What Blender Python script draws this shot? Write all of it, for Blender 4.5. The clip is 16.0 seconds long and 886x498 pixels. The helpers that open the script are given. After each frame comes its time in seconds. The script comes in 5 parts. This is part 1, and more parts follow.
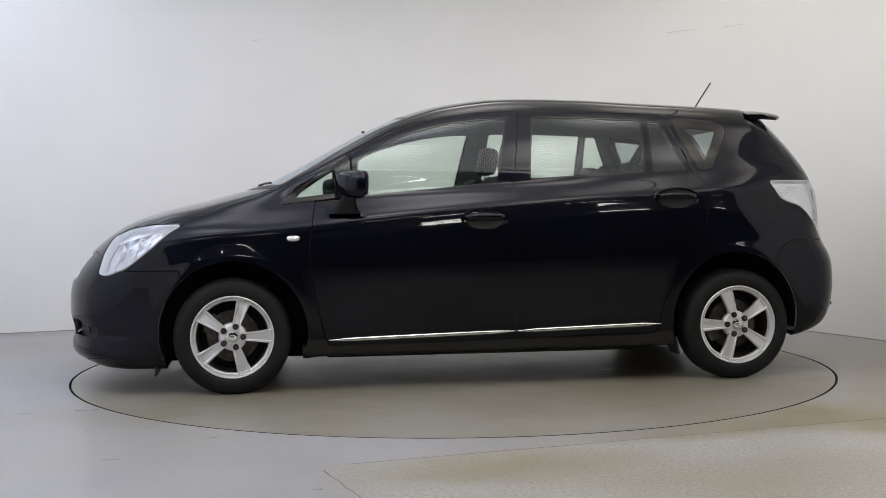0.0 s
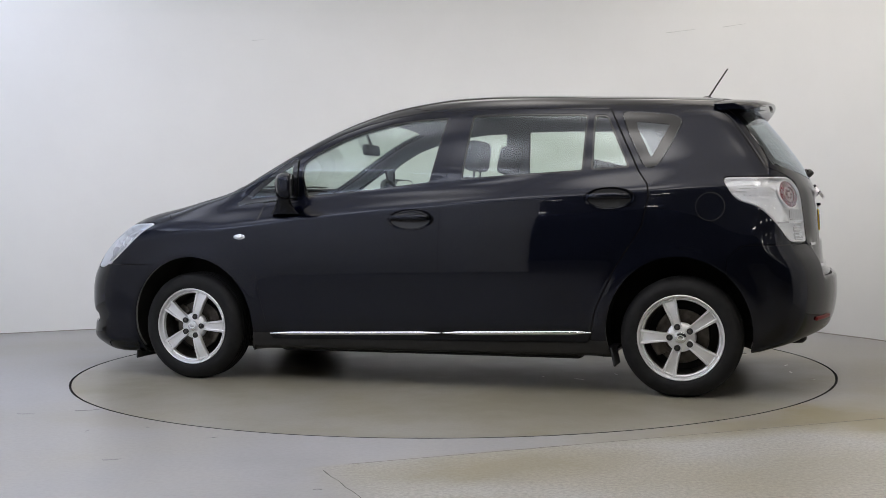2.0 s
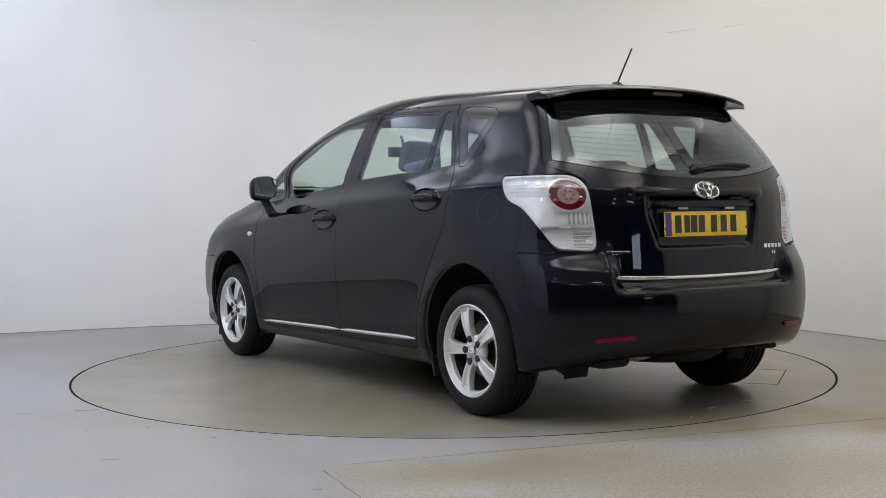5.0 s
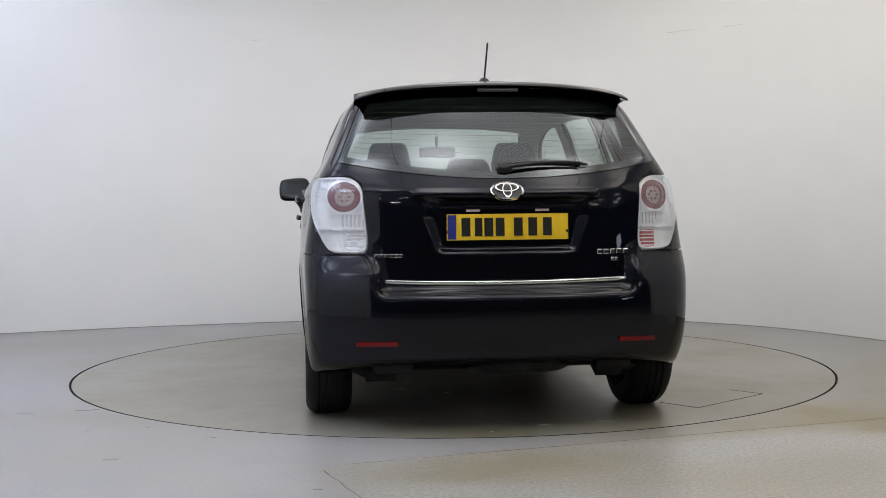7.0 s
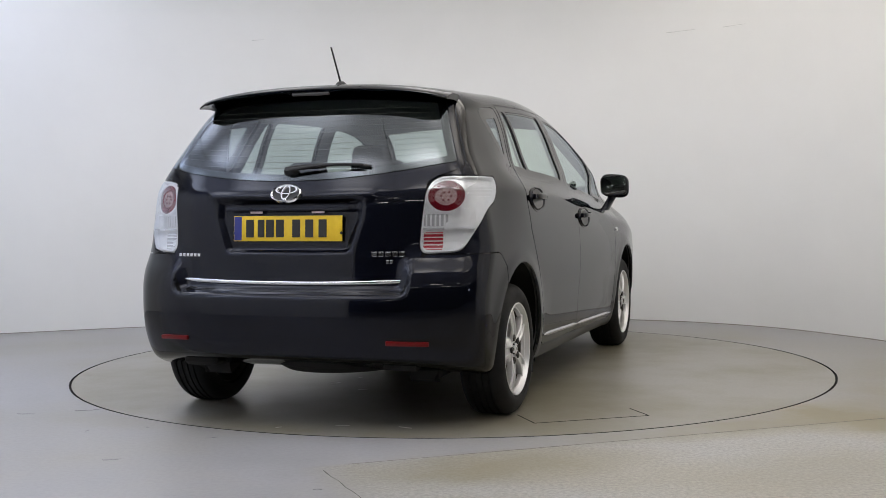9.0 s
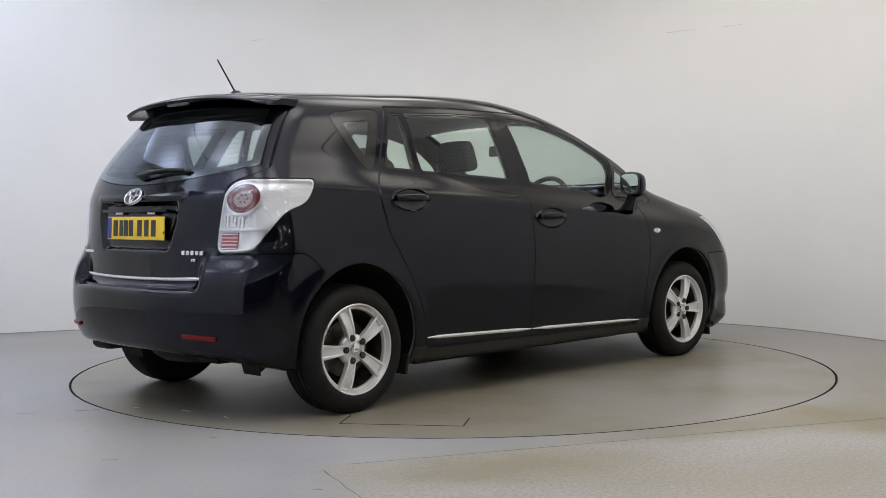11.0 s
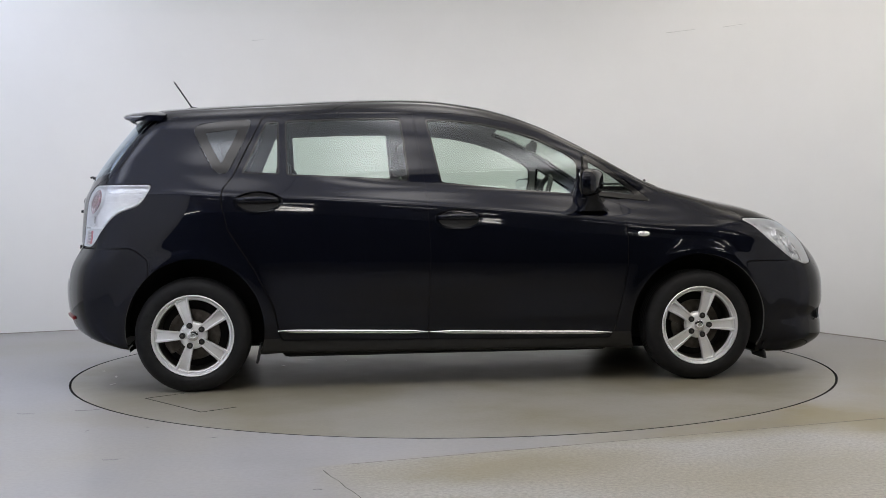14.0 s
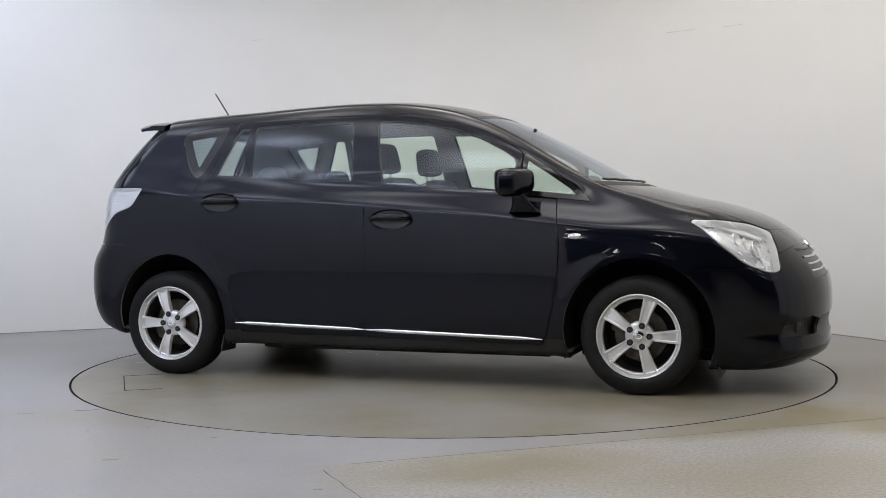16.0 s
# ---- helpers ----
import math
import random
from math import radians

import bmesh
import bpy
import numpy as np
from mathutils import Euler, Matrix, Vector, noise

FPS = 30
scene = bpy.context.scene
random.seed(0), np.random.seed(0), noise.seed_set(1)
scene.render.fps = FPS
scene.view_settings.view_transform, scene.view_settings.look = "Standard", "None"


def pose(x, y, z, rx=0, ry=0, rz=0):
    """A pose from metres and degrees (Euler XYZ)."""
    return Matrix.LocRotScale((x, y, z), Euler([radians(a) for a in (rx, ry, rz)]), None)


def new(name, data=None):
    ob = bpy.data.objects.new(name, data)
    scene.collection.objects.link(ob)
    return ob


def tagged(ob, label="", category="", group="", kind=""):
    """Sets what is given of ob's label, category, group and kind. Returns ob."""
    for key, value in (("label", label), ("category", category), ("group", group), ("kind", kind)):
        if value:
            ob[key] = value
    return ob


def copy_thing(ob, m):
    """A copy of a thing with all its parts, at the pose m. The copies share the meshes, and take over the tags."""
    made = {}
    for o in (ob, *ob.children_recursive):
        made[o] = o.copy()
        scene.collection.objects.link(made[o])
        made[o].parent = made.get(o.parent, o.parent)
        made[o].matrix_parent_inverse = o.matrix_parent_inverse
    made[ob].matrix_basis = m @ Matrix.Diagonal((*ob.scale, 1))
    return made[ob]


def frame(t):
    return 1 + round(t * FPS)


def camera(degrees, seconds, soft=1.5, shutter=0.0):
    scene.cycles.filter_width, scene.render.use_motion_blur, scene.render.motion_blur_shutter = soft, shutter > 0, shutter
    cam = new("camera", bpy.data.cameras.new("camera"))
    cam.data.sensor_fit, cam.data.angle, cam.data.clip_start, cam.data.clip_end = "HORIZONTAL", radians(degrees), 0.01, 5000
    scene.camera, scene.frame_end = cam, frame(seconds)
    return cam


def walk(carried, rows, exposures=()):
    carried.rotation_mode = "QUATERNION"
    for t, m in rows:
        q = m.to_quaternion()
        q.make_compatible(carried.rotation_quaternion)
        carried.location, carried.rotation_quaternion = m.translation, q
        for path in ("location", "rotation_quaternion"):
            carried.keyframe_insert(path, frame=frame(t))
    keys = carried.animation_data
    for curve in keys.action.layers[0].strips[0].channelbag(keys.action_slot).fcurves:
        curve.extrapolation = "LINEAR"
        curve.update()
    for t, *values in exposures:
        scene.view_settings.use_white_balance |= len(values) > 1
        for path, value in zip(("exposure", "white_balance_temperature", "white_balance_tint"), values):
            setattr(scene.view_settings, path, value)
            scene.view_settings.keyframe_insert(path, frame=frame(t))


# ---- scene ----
cam = camera(42.32, 16.0, soft=0.75)
HERE = pose(0, -7.047, 0.9725, 90 - 2.068, 0.577, 0.388)
walk(cam, [(0, HERE), (16, HERE)])

# ---------------------------------------------------------------- light
world = bpy.data.worlds.new("world")
scene.world = world
world.use_nodes = True
world.node_tree.nodes["Background"].inputs[0].default_value = (0.010, 0.010, 0.011, 1)
world.node_tree.nodes["Background"].inputs[1].default_value = 1.0
scene.view_settings.exposure = 0.0


# ---------------------------------------------------------------- materials
def material(name, base=(0.5, 0.5, 0.5), rough=0.5, metal=0.0, coat=0.0, spec=0.5):
    m = bpy.data.materials.new(name)
    m.use_nodes = True
    b = m.node_tree.nodes["Principled BSDF"]
    b.inputs["Base Color"].default_value = (*base, 1)
    b.inputs["Roughness"].default_value = rough
    b.inputs["Metallic"].default_value = metal
    b.inputs["Coat Weight"].default_value = coat
    b.inputs["Coat Roughness"].default_value = 0.02
    b.inputs["Specular IOR Level"].default_value = spec
    return m


def nd(m, kind, **inputs):
    n = m.node_tree.nodes.new(kind)
    for k, v in inputs.items():
        n.inputs[k.replace("_", " ")].default_value = v
    return n


def join(m, a, out, b, inp):
    m.node_tree.links.new(a.outputs[out], b.inputs[inp])


def ramp(m, src, stops, out="Fac"):
    r = m.node_tree.nodes.new("ShaderNodeValToRGB")
    while len(r.color_ramp.elements) < len(stops):
        r.color_ramp.elements.new(0.5)
    for e, (p, c) in zip(r.color_ramp.elements, stops):
        e.position, e.color = p, (*c, 1)
    join(m, src, out, r, "Fac")
    return r


def noise_tex(m, scale, detail=4.0, rough=0.55, stretch=(1, 1, 1)):
    tc = m.node_tree.nodes.new("ShaderNodeTexCoord")
    mp = m.node_tree.nodes.new("ShaderNodeMapping")
    mp.inputs["Scale"].default_value = stretch
    join(m, tc, "Object", mp, "Vector")
    n = nd(m, "ShaderNodeTexNoise", Scale=scale, Detail=detail, Roughness=rough)
    join(m, mp, "Vector", n, "Vector")
    return n


def bump(m, src, strength, distance, out="Fac", coat=False):
    b = nd(m, "ShaderNodeBump", Strength=strength, Distance=distance)
    join(m, src, out, b, "Height")
    join(m, b, "Normal", m.node_tree.nodes["Principled BSDF"], "Normal")
    return b


def grained(name, c1, c2, scale, rough, metal=0.0, bumps=0.0, coat=0.0, rough_var=0.0, detail=5.0, spec=0.5):
    m = material(name, c1, rough, metal, coat, spec)
    p = m.node_tree.nodes["Principled BSDF"]
    n = noise_tex(m, scale, detail)
    r = ramp(m, n, [(0.3, c1), (0.7, c2)])
    join(m, r, "Color", p, "Base Color")
    if rough_var:
        n2 = noise_tex(m, scale * 0.23, 3)
        mr = nd(m, "ShaderNodeMapRange", From_Min=0.3, From_Max=0.7, To_Min=rough - rough_var, To_Max=rough + rough_var)
        join(m, n2, "Fac", mr, "Value")
        join(m, mr, "Result", p, "Roughness")
    if bumps:
        n3 = noise_tex(m, scale * 6, 3)
        bump(m, n3, bumps, 0.002)
    return m


def glass(name, tint, ior=0.08, rough=0.0):
    m = bpy.data.materials.new(name)
    m.use_nodes = True
    t = m.node_tree
    t.nodes.remove(t.nodes["Principled BSDF"])
    tr = t.nodes.new("ShaderNodeBsdfTransparent")
    tr.inputs["Color"].default_value = (*tint, 1)
    gl = t.nodes.new("ShaderNodeBsdfGlossy")
    gl.inputs["Color"].default_value = (0.86, 0.92, 1.0, 1)
    gl.inputs["Roughness"].default_value = rough
    lw = t.nodes.new("ShaderNodeLayerWeight")
    lw.inputs["Blend"].default_value = 0.5
    pw = t.nodes.new("ShaderNodeMath")
    pw.operation = "POWER"
    pw.inputs[1].default_value = 4.5
    t.links.new(lw.outputs["Facing"], pw.inputs[0])
    fr = t.nodes.new("ShaderNodeMapRange")
    fr.inputs["To Min"].default_value, fr.inputs["To Max"].default_value = ior, 1.0
    t.links.new(pw.outputs[0], fr.inputs["Value"])
    mx = t.nodes.new("ShaderNodeMixShader")
    t.links.new(fr.outputs["Result"], mx.inputs[0])
    t.links.new(tr.outputs[0], mx.inputs[1])
    t.links.new(gl.outputs[0], mx.inputs[2])
    t.links.new(mx.outputs[0], t.nodes["Material Output"].inputs["Surface"])
    return m


def glow(name, colour, strength):
    m = material(name, (0.8, 0.8, 0.8), 0.6)
    p = m.node_tree.nodes["Principled BSDF"]
    p.inputs["Emission Color"].default_value = (*colour, 1)
    p.inputs["Emission Strength"].default_value = strength
    return m


def make_paint():
    m = material("black_metallic_paint", (0.008, 0.008, 0.011), 0.42, 1.0, 1.0, 0.5)
    p = m.node_tree.nodes["Principled BSDF"]
    p.inputs["Coat IOR"].default_value = 1.36
    p.inputs["Coat Tint"].default_value = (0.86, 0.92, 1.0, 1)
    p.inputs["Specular Tint"].default_value = (0.095, 0.10, 0.19, 1)
    flake = noise_tex(m, 900, 1)
    r = ramp(m, flake, [(0.35, (0.0045, 0.0050, 0.0088)), (0.75, (0.0105, 0.0118, 0.0200))])
    join(m, r, "Color", p, "Base Color")
    haze = noise_tex(m, 3.0, 4)
    mr = nd(m, "ShaderNodeMapRange", From_Min=0.3, From_Max=0.7, To_Min=0.012, To_Max=0.035)
    join(m, haze, "Fac", mr, "Value")
    join(m, mr, "Result", p, "Coat Roughness")
    return m


PAINT = make_paint()
BLACK = grained("black_plastic", (0.010, 0.010, 0.011), (0.018, 0.018, 0.019), 60, 0.55, bumps=0.15)
SATIN = grained("satin_black_trim", (0.008, 0.008, 0.009), (0.014, 0.014, 0.015), 30, 0.32)
LINING = grained("grey_headlining", (0.17, 0.17, 0.17), (0.22, 0.22, 0.22), 90, 0.9, bumps=0.2)
UNDER = grained("underbody_black", (0.005, 0.005, 0.005), (0.012, 0.011, 0.010), 14, 0.85, bumps=0.4)
RUBBER = grained("tyre_rubber", (0.006, 0.006, 0.007), (0.012, 0.012, 0.012), 25, 0.66, bumps=0.3, rough_var=0.08, spec=0.25)
ALLOY = grained("silver_alloy", (0.78, 0.78, 0.79), (0.82, 0.82, 0.83), 220, 0.31, 0.55, coat=0.5, rough_var=0.02)
DISC = grained("brake_disc_steel", (0.06, 0.05, 0.042), (0.13, 0.12, 0.105), 30, 0.45, 0.8)
CHROME = grained("chrome", (0.66, 0.67, 0.69), (0.78, 0.78, 0.80), 20, 0.09, 1.0, rough_var=0.03)
FABRIC = grained("charcoal_seat_fabric", (0.022, 0.022, 0.024), (0.045, 0.045, 0.047), 180, 0.9, bumps=0.5)
DASH = grained("dark_grey_dashboard", (0.025, 0.025, 0.026), (0.04, 0.04, 0.041), 120, 0.7, bumps=0.3)
GLASS = glass("green_tinted_glass", (0.80, 0.88, 0.82), 0.055)
GLASS_DARK = glass("rear_tinted_glass", (0.54, 0.60, 0.60), 0.085)
CLEAR = glass("clear_lens", (0.95, 0.96, 0.97), 0.09, 0.02)
RED_LENS = material("red_lens", (0.13, 0.004, 0.010), 0.12, 0.0, 0.6)
DARK_RED = material("red_reflector", (0.16, 0.003, 0.004), 0.35, 0.0, 0.0, 0.3)
LAMP_SILVER = grained("lamp_reflector", (0.74, 0.74, 0.76), (0.88, 0.88, 0.90), 35, 0.27, 0.5, rough_var=0.08)
LAMP_WHITE = grained("lamp_housing_white", (0.80, 0.80, 0.82), (0.88, 0.88, 0.90), 25, 0.25, 0.1)
PLATE_YELLOW = grained("yellow_plate", (0.78, 0.52, 0.015), (0.86, 0.60, 0.03), 30, 0.35)
PLATE_INK = material("plate_black", (0.012, 0.012, 0.012), 0.4)
PLATE_BLUE = material("plate_blue", (0.02, 0.03, 0.22), 0.4)
HEATER = grained("heater_line_brown", (0.10, 0.085, 0.07), (0.16, 0.14, 0.12), 60, 0.5)
GLOSS_BLACK = grained("printed_black_border", (0.006, 0.006, 0.007), (0.010, 0.010, 0.011), 40, 0.12)
MIRROR = material("mirror_silver", (0.9, 0.9, 0.9), 0.02, 1.0)


# ---------------------------------------------------------------- mesh helpers
def mesh_of(name, verts, faces, mat, smooth=True, normals=None):
    me = bpy.data.meshes.new(name)
    me.from_pydata([tuple(map(float, v)) for v in verts], [], [tuple(int(i) for i in f) for f in faces])
    me.update()
    me.materials.append(mat)
    if smooth:
        me.polygons.foreach_set("use_smooth", [True] * len(me.polygons))
    if normals is not None:
        me.normals_split_custom_set_from_vertices([tuple(map(float, n)) for n in normals])
    return me


def solid(name, verts, faces, mat, parent=None, label="", smooth=True, normals=None):
    """One mesh object from vertices and faces, under parent."""
    ob = new(name, mesh_of(name, verts, faces, mat, smooth, normals))
    if parent is not None:
        ob.parent = parent
    if label:
        tagged(ob, label)
    return ob


def part(name, bm, mat, parent=None, label="", smooth=35):
    """One mesh object from a bmesh, under parent; edges sharper than smooth degrees stay hard."""
    bmesh.ops.recalc_face_normals(bm, faces=bm.faces)
    for f in bm.faces:
        f.smooth = True
    for e in bm.edges:
        e.smooth = len(e.link_faces) == 2 and e.calc_face_angle() < radians(smooth)
    me = bpy.data.meshes.new(name)
    bm.to_mesh(me)
    bm.free()
    me.materials.append(mat)
    ob = new(name, me)
    if parent is not None:
        ob.parent = parent
    if label:
        tagged(ob, label)
    return ob


def block(size, bevel=0.0, segments=2, m=None):
    bm = bmesh.new()
    bmesh.ops.create_cube(bm, size=1)
    bmesh.ops.scale(bm, vec=size, verts=bm.verts)
    if bevel:
        bmesh.ops.bevel(bm, geom=bm.edges[:], offset=bevel, segments=segments, profile=0.6, affect="EDGES")
    if m is not None:
        bmesh.ops.transform(bm, matrix=m, verts=bm.verts)
    return bm


def lathe(profile, n=48, m=None, closed=False):
    """Turns (radius, height) pairs round the z axis."""
    bm = bmesh.new()
    rings = []
    for k in range(n):
        a = 2 * math.pi * k / n
        rings.append([bm.verts.new((r * math.cos(a), r * math.sin(a), h)) for r, h in profile])
    last = len(profile) if closed else len(profile) - 1
    for k in range(n):
        p, q = rings[k], rings[(k + 1) % n]
        for i in range(last):
            j = (i + 1) % len(profile)
            bm.faces.new((p[i], q[i], q[j], p[j]))
    bmesh.ops.remove_doubles(bm, verts=bm.verts, dist=1e-6)
    if m is not None:
        bmesh.ops.transform(bm, matrix=m, verts=bm.verts)
    return bm


def tube(points, radius, n=10, taper=1.0, m=None):
    bm = bmesh.new()
    pts = [Vector(p) for p in points]
    rings = []
    for i, p in enumerate(pts):
        d = (pts[min(i + 1, len(pts) - 1)] - pts[max(i - 1, 0)]).normalized()
        side = d.cross(Vector((0.31, 0.87, 0.38))).normalized()
        up = d.cross(side)
        r = radius * (1 + (taper - 1) * i / (len(pts) - 1))
        rings.append([bm.verts.new(p + r * (math.cos(2 * math.pi * k / n) * side + math.sin(2 * math.pi * k / n) * up)) for k in range(n)])
    for a, b in zip(rings, rings[1:]):
        for k in range(n):
            bm.faces.new((a[k], a[(k + 1) % n], b[(k + 1) % n], b[k]))
    bm.faces.new(rings[0])
    bm.faces.new(rings[-1])
    if m is not None:
        bmesh.ops.transform(bm, matrix=m, verts=bm.verts)
    return bm


def prism(outline, depth, bevel=0.0, m=None):
    """A flat outline in (x, y), given thickness along z from 0 to depth."""
    bm = bmesh.new()
    f = bm.faces.new([bm.verts.new((x, y, 0)) for x, y in outline])
    g = bmesh.ops.extrude_face_region(bm, geom=[f])
    bmesh.ops.translate(bm, vec=(0, 0, depth), verts=[v for v in g["geom"] if isinstance(v, bmesh.types.BMVert)])
    if bevel:
        bmesh.ops.bevel(bm, geom=bm.edges[:], offset=bevel, segments=2, profile=0.6, affect="EDGES")
    if m is not None:
        bmesh.ops.transform(bm, matrix=m, verts=bm.verts)
    return bm


def merged(*bms):
    out = bmesh.new()
    for b in bms:
        me = bpy.data.meshes.new("tmp")
        b.to_mesh(me)
        b.free()
        out.from_mesh(me)
        bpy.data.meshes.remove(me)
    return out

# ---------------------------------------------------------------- the studio
def make_concrete(name, base, tan, wear, rough, seed):
    m = material(name, base, rough)
    p = m.node_tree.nodes["Principled BSDF"]
    big = noise_tex(m, 0.55 + seed, 5, 0.6)
    mid = noise_tex(m, 2.2, 6, 0.62)
    fine = noise_tex(m, 48, 3, 0.6)
    c1 = ramp(m, big, [(0.40, base), (0.66, tan)])
    c2 = ramp(m, mid, [(0.32, (0.82, 0.82, 0.81)), (0.66, (1, 1, 1))])
    c3 = ramp(m, fine, [(0.30, (1 - wear,) * 3), (0.60, (1, 1, 1))])
    last = c1
    for c in (c2, c3):
        mx = m.node_tree.nodes.new("ShaderNodeMix")
        mx.data_type, mx.blend_type = "RGBA", "MULTIPLY"
        mx.inputs[0].default_value = 1
        m.node_tree.links.new(last.outputs["Color" if last is c1 else 2], mx.inputs[6])
        join(m, c, "Color", mx, 7)
        last = mx
    m.node_tree.links.new(last.outputs[2], p.inputs["Base Color"])
    mr = nd(m, "ShaderNodeMapRange", From_Min=0.3, From_Max=0.7, To_Min=rough - 0.03, To_Max=rough + 0.04)
    join(m, mid, "Fac", mr, "Value")
    join(m, mr, "Result", p, "Roughness")
    bump(m, fine, 0.06, 0.001)
    return m


def two_slabs(m, slab):
    """Bare tan concrete in front of the diagonal joint, painted concrete elsewhere."""
    t, p = m.node_tree, m.node_tree.nodes["Principled BSDF"]
    old = p.inputs["Base Color"].links[0].from_socket
    tc = t.nodes.new("ShaderNodeTexCoord")
    warp = noise_tex(m, 3.0, 3)
    masks = []
    for nx, ny, off, soft in slab:
        d = nd(m, "ShaderNodeVectorMath")
        d.operation = "DOT_PRODUCT"
        d.inputs[1].default_value = (nx, ny, 0)
        join(m, tc, "Object", d, 0)
        mr = nd(m, "ShaderNodeMapRange", From_Min=off - soft, From_Max=off + soft)
        join(m, d, "Value", mr, "Value")
        masks.append(mr)
    both_ = nd(m, "ShaderNodeMath")
    both_.operation = "MULTIPLY"
    join(m, masks[0], "Result", both_, 0)
    join(m, masks[1], "Result", both_, 1)
    speck = noise_tex(m, 60, 4, 0.75)
    blotch = noise_tex(m, 1.1, 5, 0.6)
    c = ramp(m, speck, [(0.32, (0.25, 0.247, 0.238)), (0.52, (0.375, 0.372, 0.360)), (0.72, (0.50, 0.495, 0.48))])
    c2 = ramp(m, blotch, [(0.42, (0.92, 0.88, 0.79)), (0.60, (1.0, 1.0, 1.0))])
    mu = t.nodes.new("ShaderNodeMix")
    mu.data_type, mu.blend_type = "RGBA", "MULTIPLY"
    mu.inputs[0].default_value = 1
    join(m, c, "Color", mu, 6)
    join(m, c2, "Color", mu, 7)
    mx = t.nodes.new("ShaderNodeMix")
    mx.data_type = "RGBA"
    join(m, both_, "Value", mx, 0)
    t.links.new(old, mx.inputs[6])
    t.links.new(mu.outputs[2], mx.inputs[7])
    t.links.new(mx.outputs[2], p.inputs["Base Color"])


def stains(m, spots, colour):
    """Old oil and rust stains with soft ragged edges; the turntable's also hold painted shade."""
    t, p = m.node_tree, m.node_tree.nodes["Principled BSDF"]
    tc = t.nodes.new("ShaderNodeTexCoord")
    rag = noise_tex(m, 4.5, 5, 0.65)
    for x, y, rx, ry, amount, turn in spots:
        old = p.inputs["Base Color"].links[0].from_socket
        mp = t.nodes.new("ShaderNodeMapping")
        mp.vector_type = "TEXTURE"
        mp.inputs["Location"].default_value = (x, y, 0)
        mp.inputs["Scale"].default_value = (rx, ry, 1)
        mp.inputs["Rotation"].default_value = (0, 0, turn)
        join(m, tc, "Object", mp, "Vector")
        gr = t.nodes.new("ShaderNodeTexGradient")
        gr.gradient_type = "SPHERICAL"
        join(m, mp, "Vector", gr, "Vector")
        mu = nd(m, "ShaderNodeMath")
        mu.operation = "MULTIPLY"
        join(m, gr, "Fac", mu, 0)
        join(m, rag, "Fac", mu, 1)
        mr = nd(m, "ShaderNodeMapRange", From_Min=0.04, From_Max=0.36, To_Min=0.0, To_Max=amount)
        join(m, mu, "Value", mr, "Value")
        mx = t.nodes.new("ShaderNodeMix")
        mx.data_type = "RGBA"
        join(m, mr, "Result", mx, 0)
        t.links.new(old, mx.inputs[6])
        mx.inputs[7].default_value = (*colour, 1)
        t.links.new(mx.outputs[2], p.inputs["Base Color"])


FLOOR = make_concrete("sealed_concrete", (0.368, 0.368, 0.386), (0.315, 0.30, 0.26), 0.09, 0.38, 0.0)
# joint runs from (-0.22, -2.66) to (1.96, -1.88); crack from (-0.48, -2.83) to (-0.31, -3.24)
two_slabs(FLOOR, [(0.337, -0.942, 2.43, 0.02), (0.92, 0.38, -1.52, 0.10)])
TABLE = make_concrete("turntable_concrete", (0.335, 0.327, 0.300), (0.235, 0.212, 0.148), 0.10, 0.33, 0.55)
stains(FLOOR, [(1.90, -1.95, 0.95, 0.50, 1.0, -0.75), (1.30, -2.05, 1.0, 0.26, 0.7, 0.36), (2.6, -1.5, 1.0, 0.8, 0.8, 0.9), (0.15, -2.80, 0.75, 0.34, 0.65, 0.33), (1.3, -2.9, 0.9, 0.4, 0.35, 0.33), (-1.6, -1.75, 0.5, 0.25, 0.25, -0.4)], (0.245, 0.214, 0.130))
# Olive stains, coloured darker to paint in shade under the car.
stains(TABLE, [(0.1, 0.1, 2.3, 1.2, 1.0, 0.1), (-1.1, -0.8, 1.3, 0.9, 0.8, 0.5), (1.2, -0.7, 1.2, 0.9, 0.8, -0.4), (-0.9, 1.2, 1.2, 0.8, 0.7, 0.4), (1.1, 1.2, 1.0, 0.7, 0.7, -0.5)], (0.190, 0.172, 0.118))
WALL = grained("white_painted_wall", (0.79, 0.79, 0.78), (0.82, 0.82, 0.81), 1.6, 0.75, bumps=0.05)
CEIL = grained("white_fabric_ceiling", (0.80, 0.80, 0.79), (0.84, 0.84, 0.83), 3.0, 0.8)
SEALANT = grained("brown_sealant", (0.20, 0.185, 0.165), (0.32, 0.30, 0.28), 9, 0.7)
GAP = material("dark_gap", (0.012, 0.012, 0.012), 0.8)
GARAGE = grained("dark_workshop_wall", (0.03, 0.03, 0.032), (0.05, 0.05, 0.05), 2.0, 0.8)
TUBE = glow("fluorescent_tube", (1.0, 0.97, 0.92), 26.0)
DAY = glow("daylight_pane", (0.72, 0.80, 1.0), 6.0)


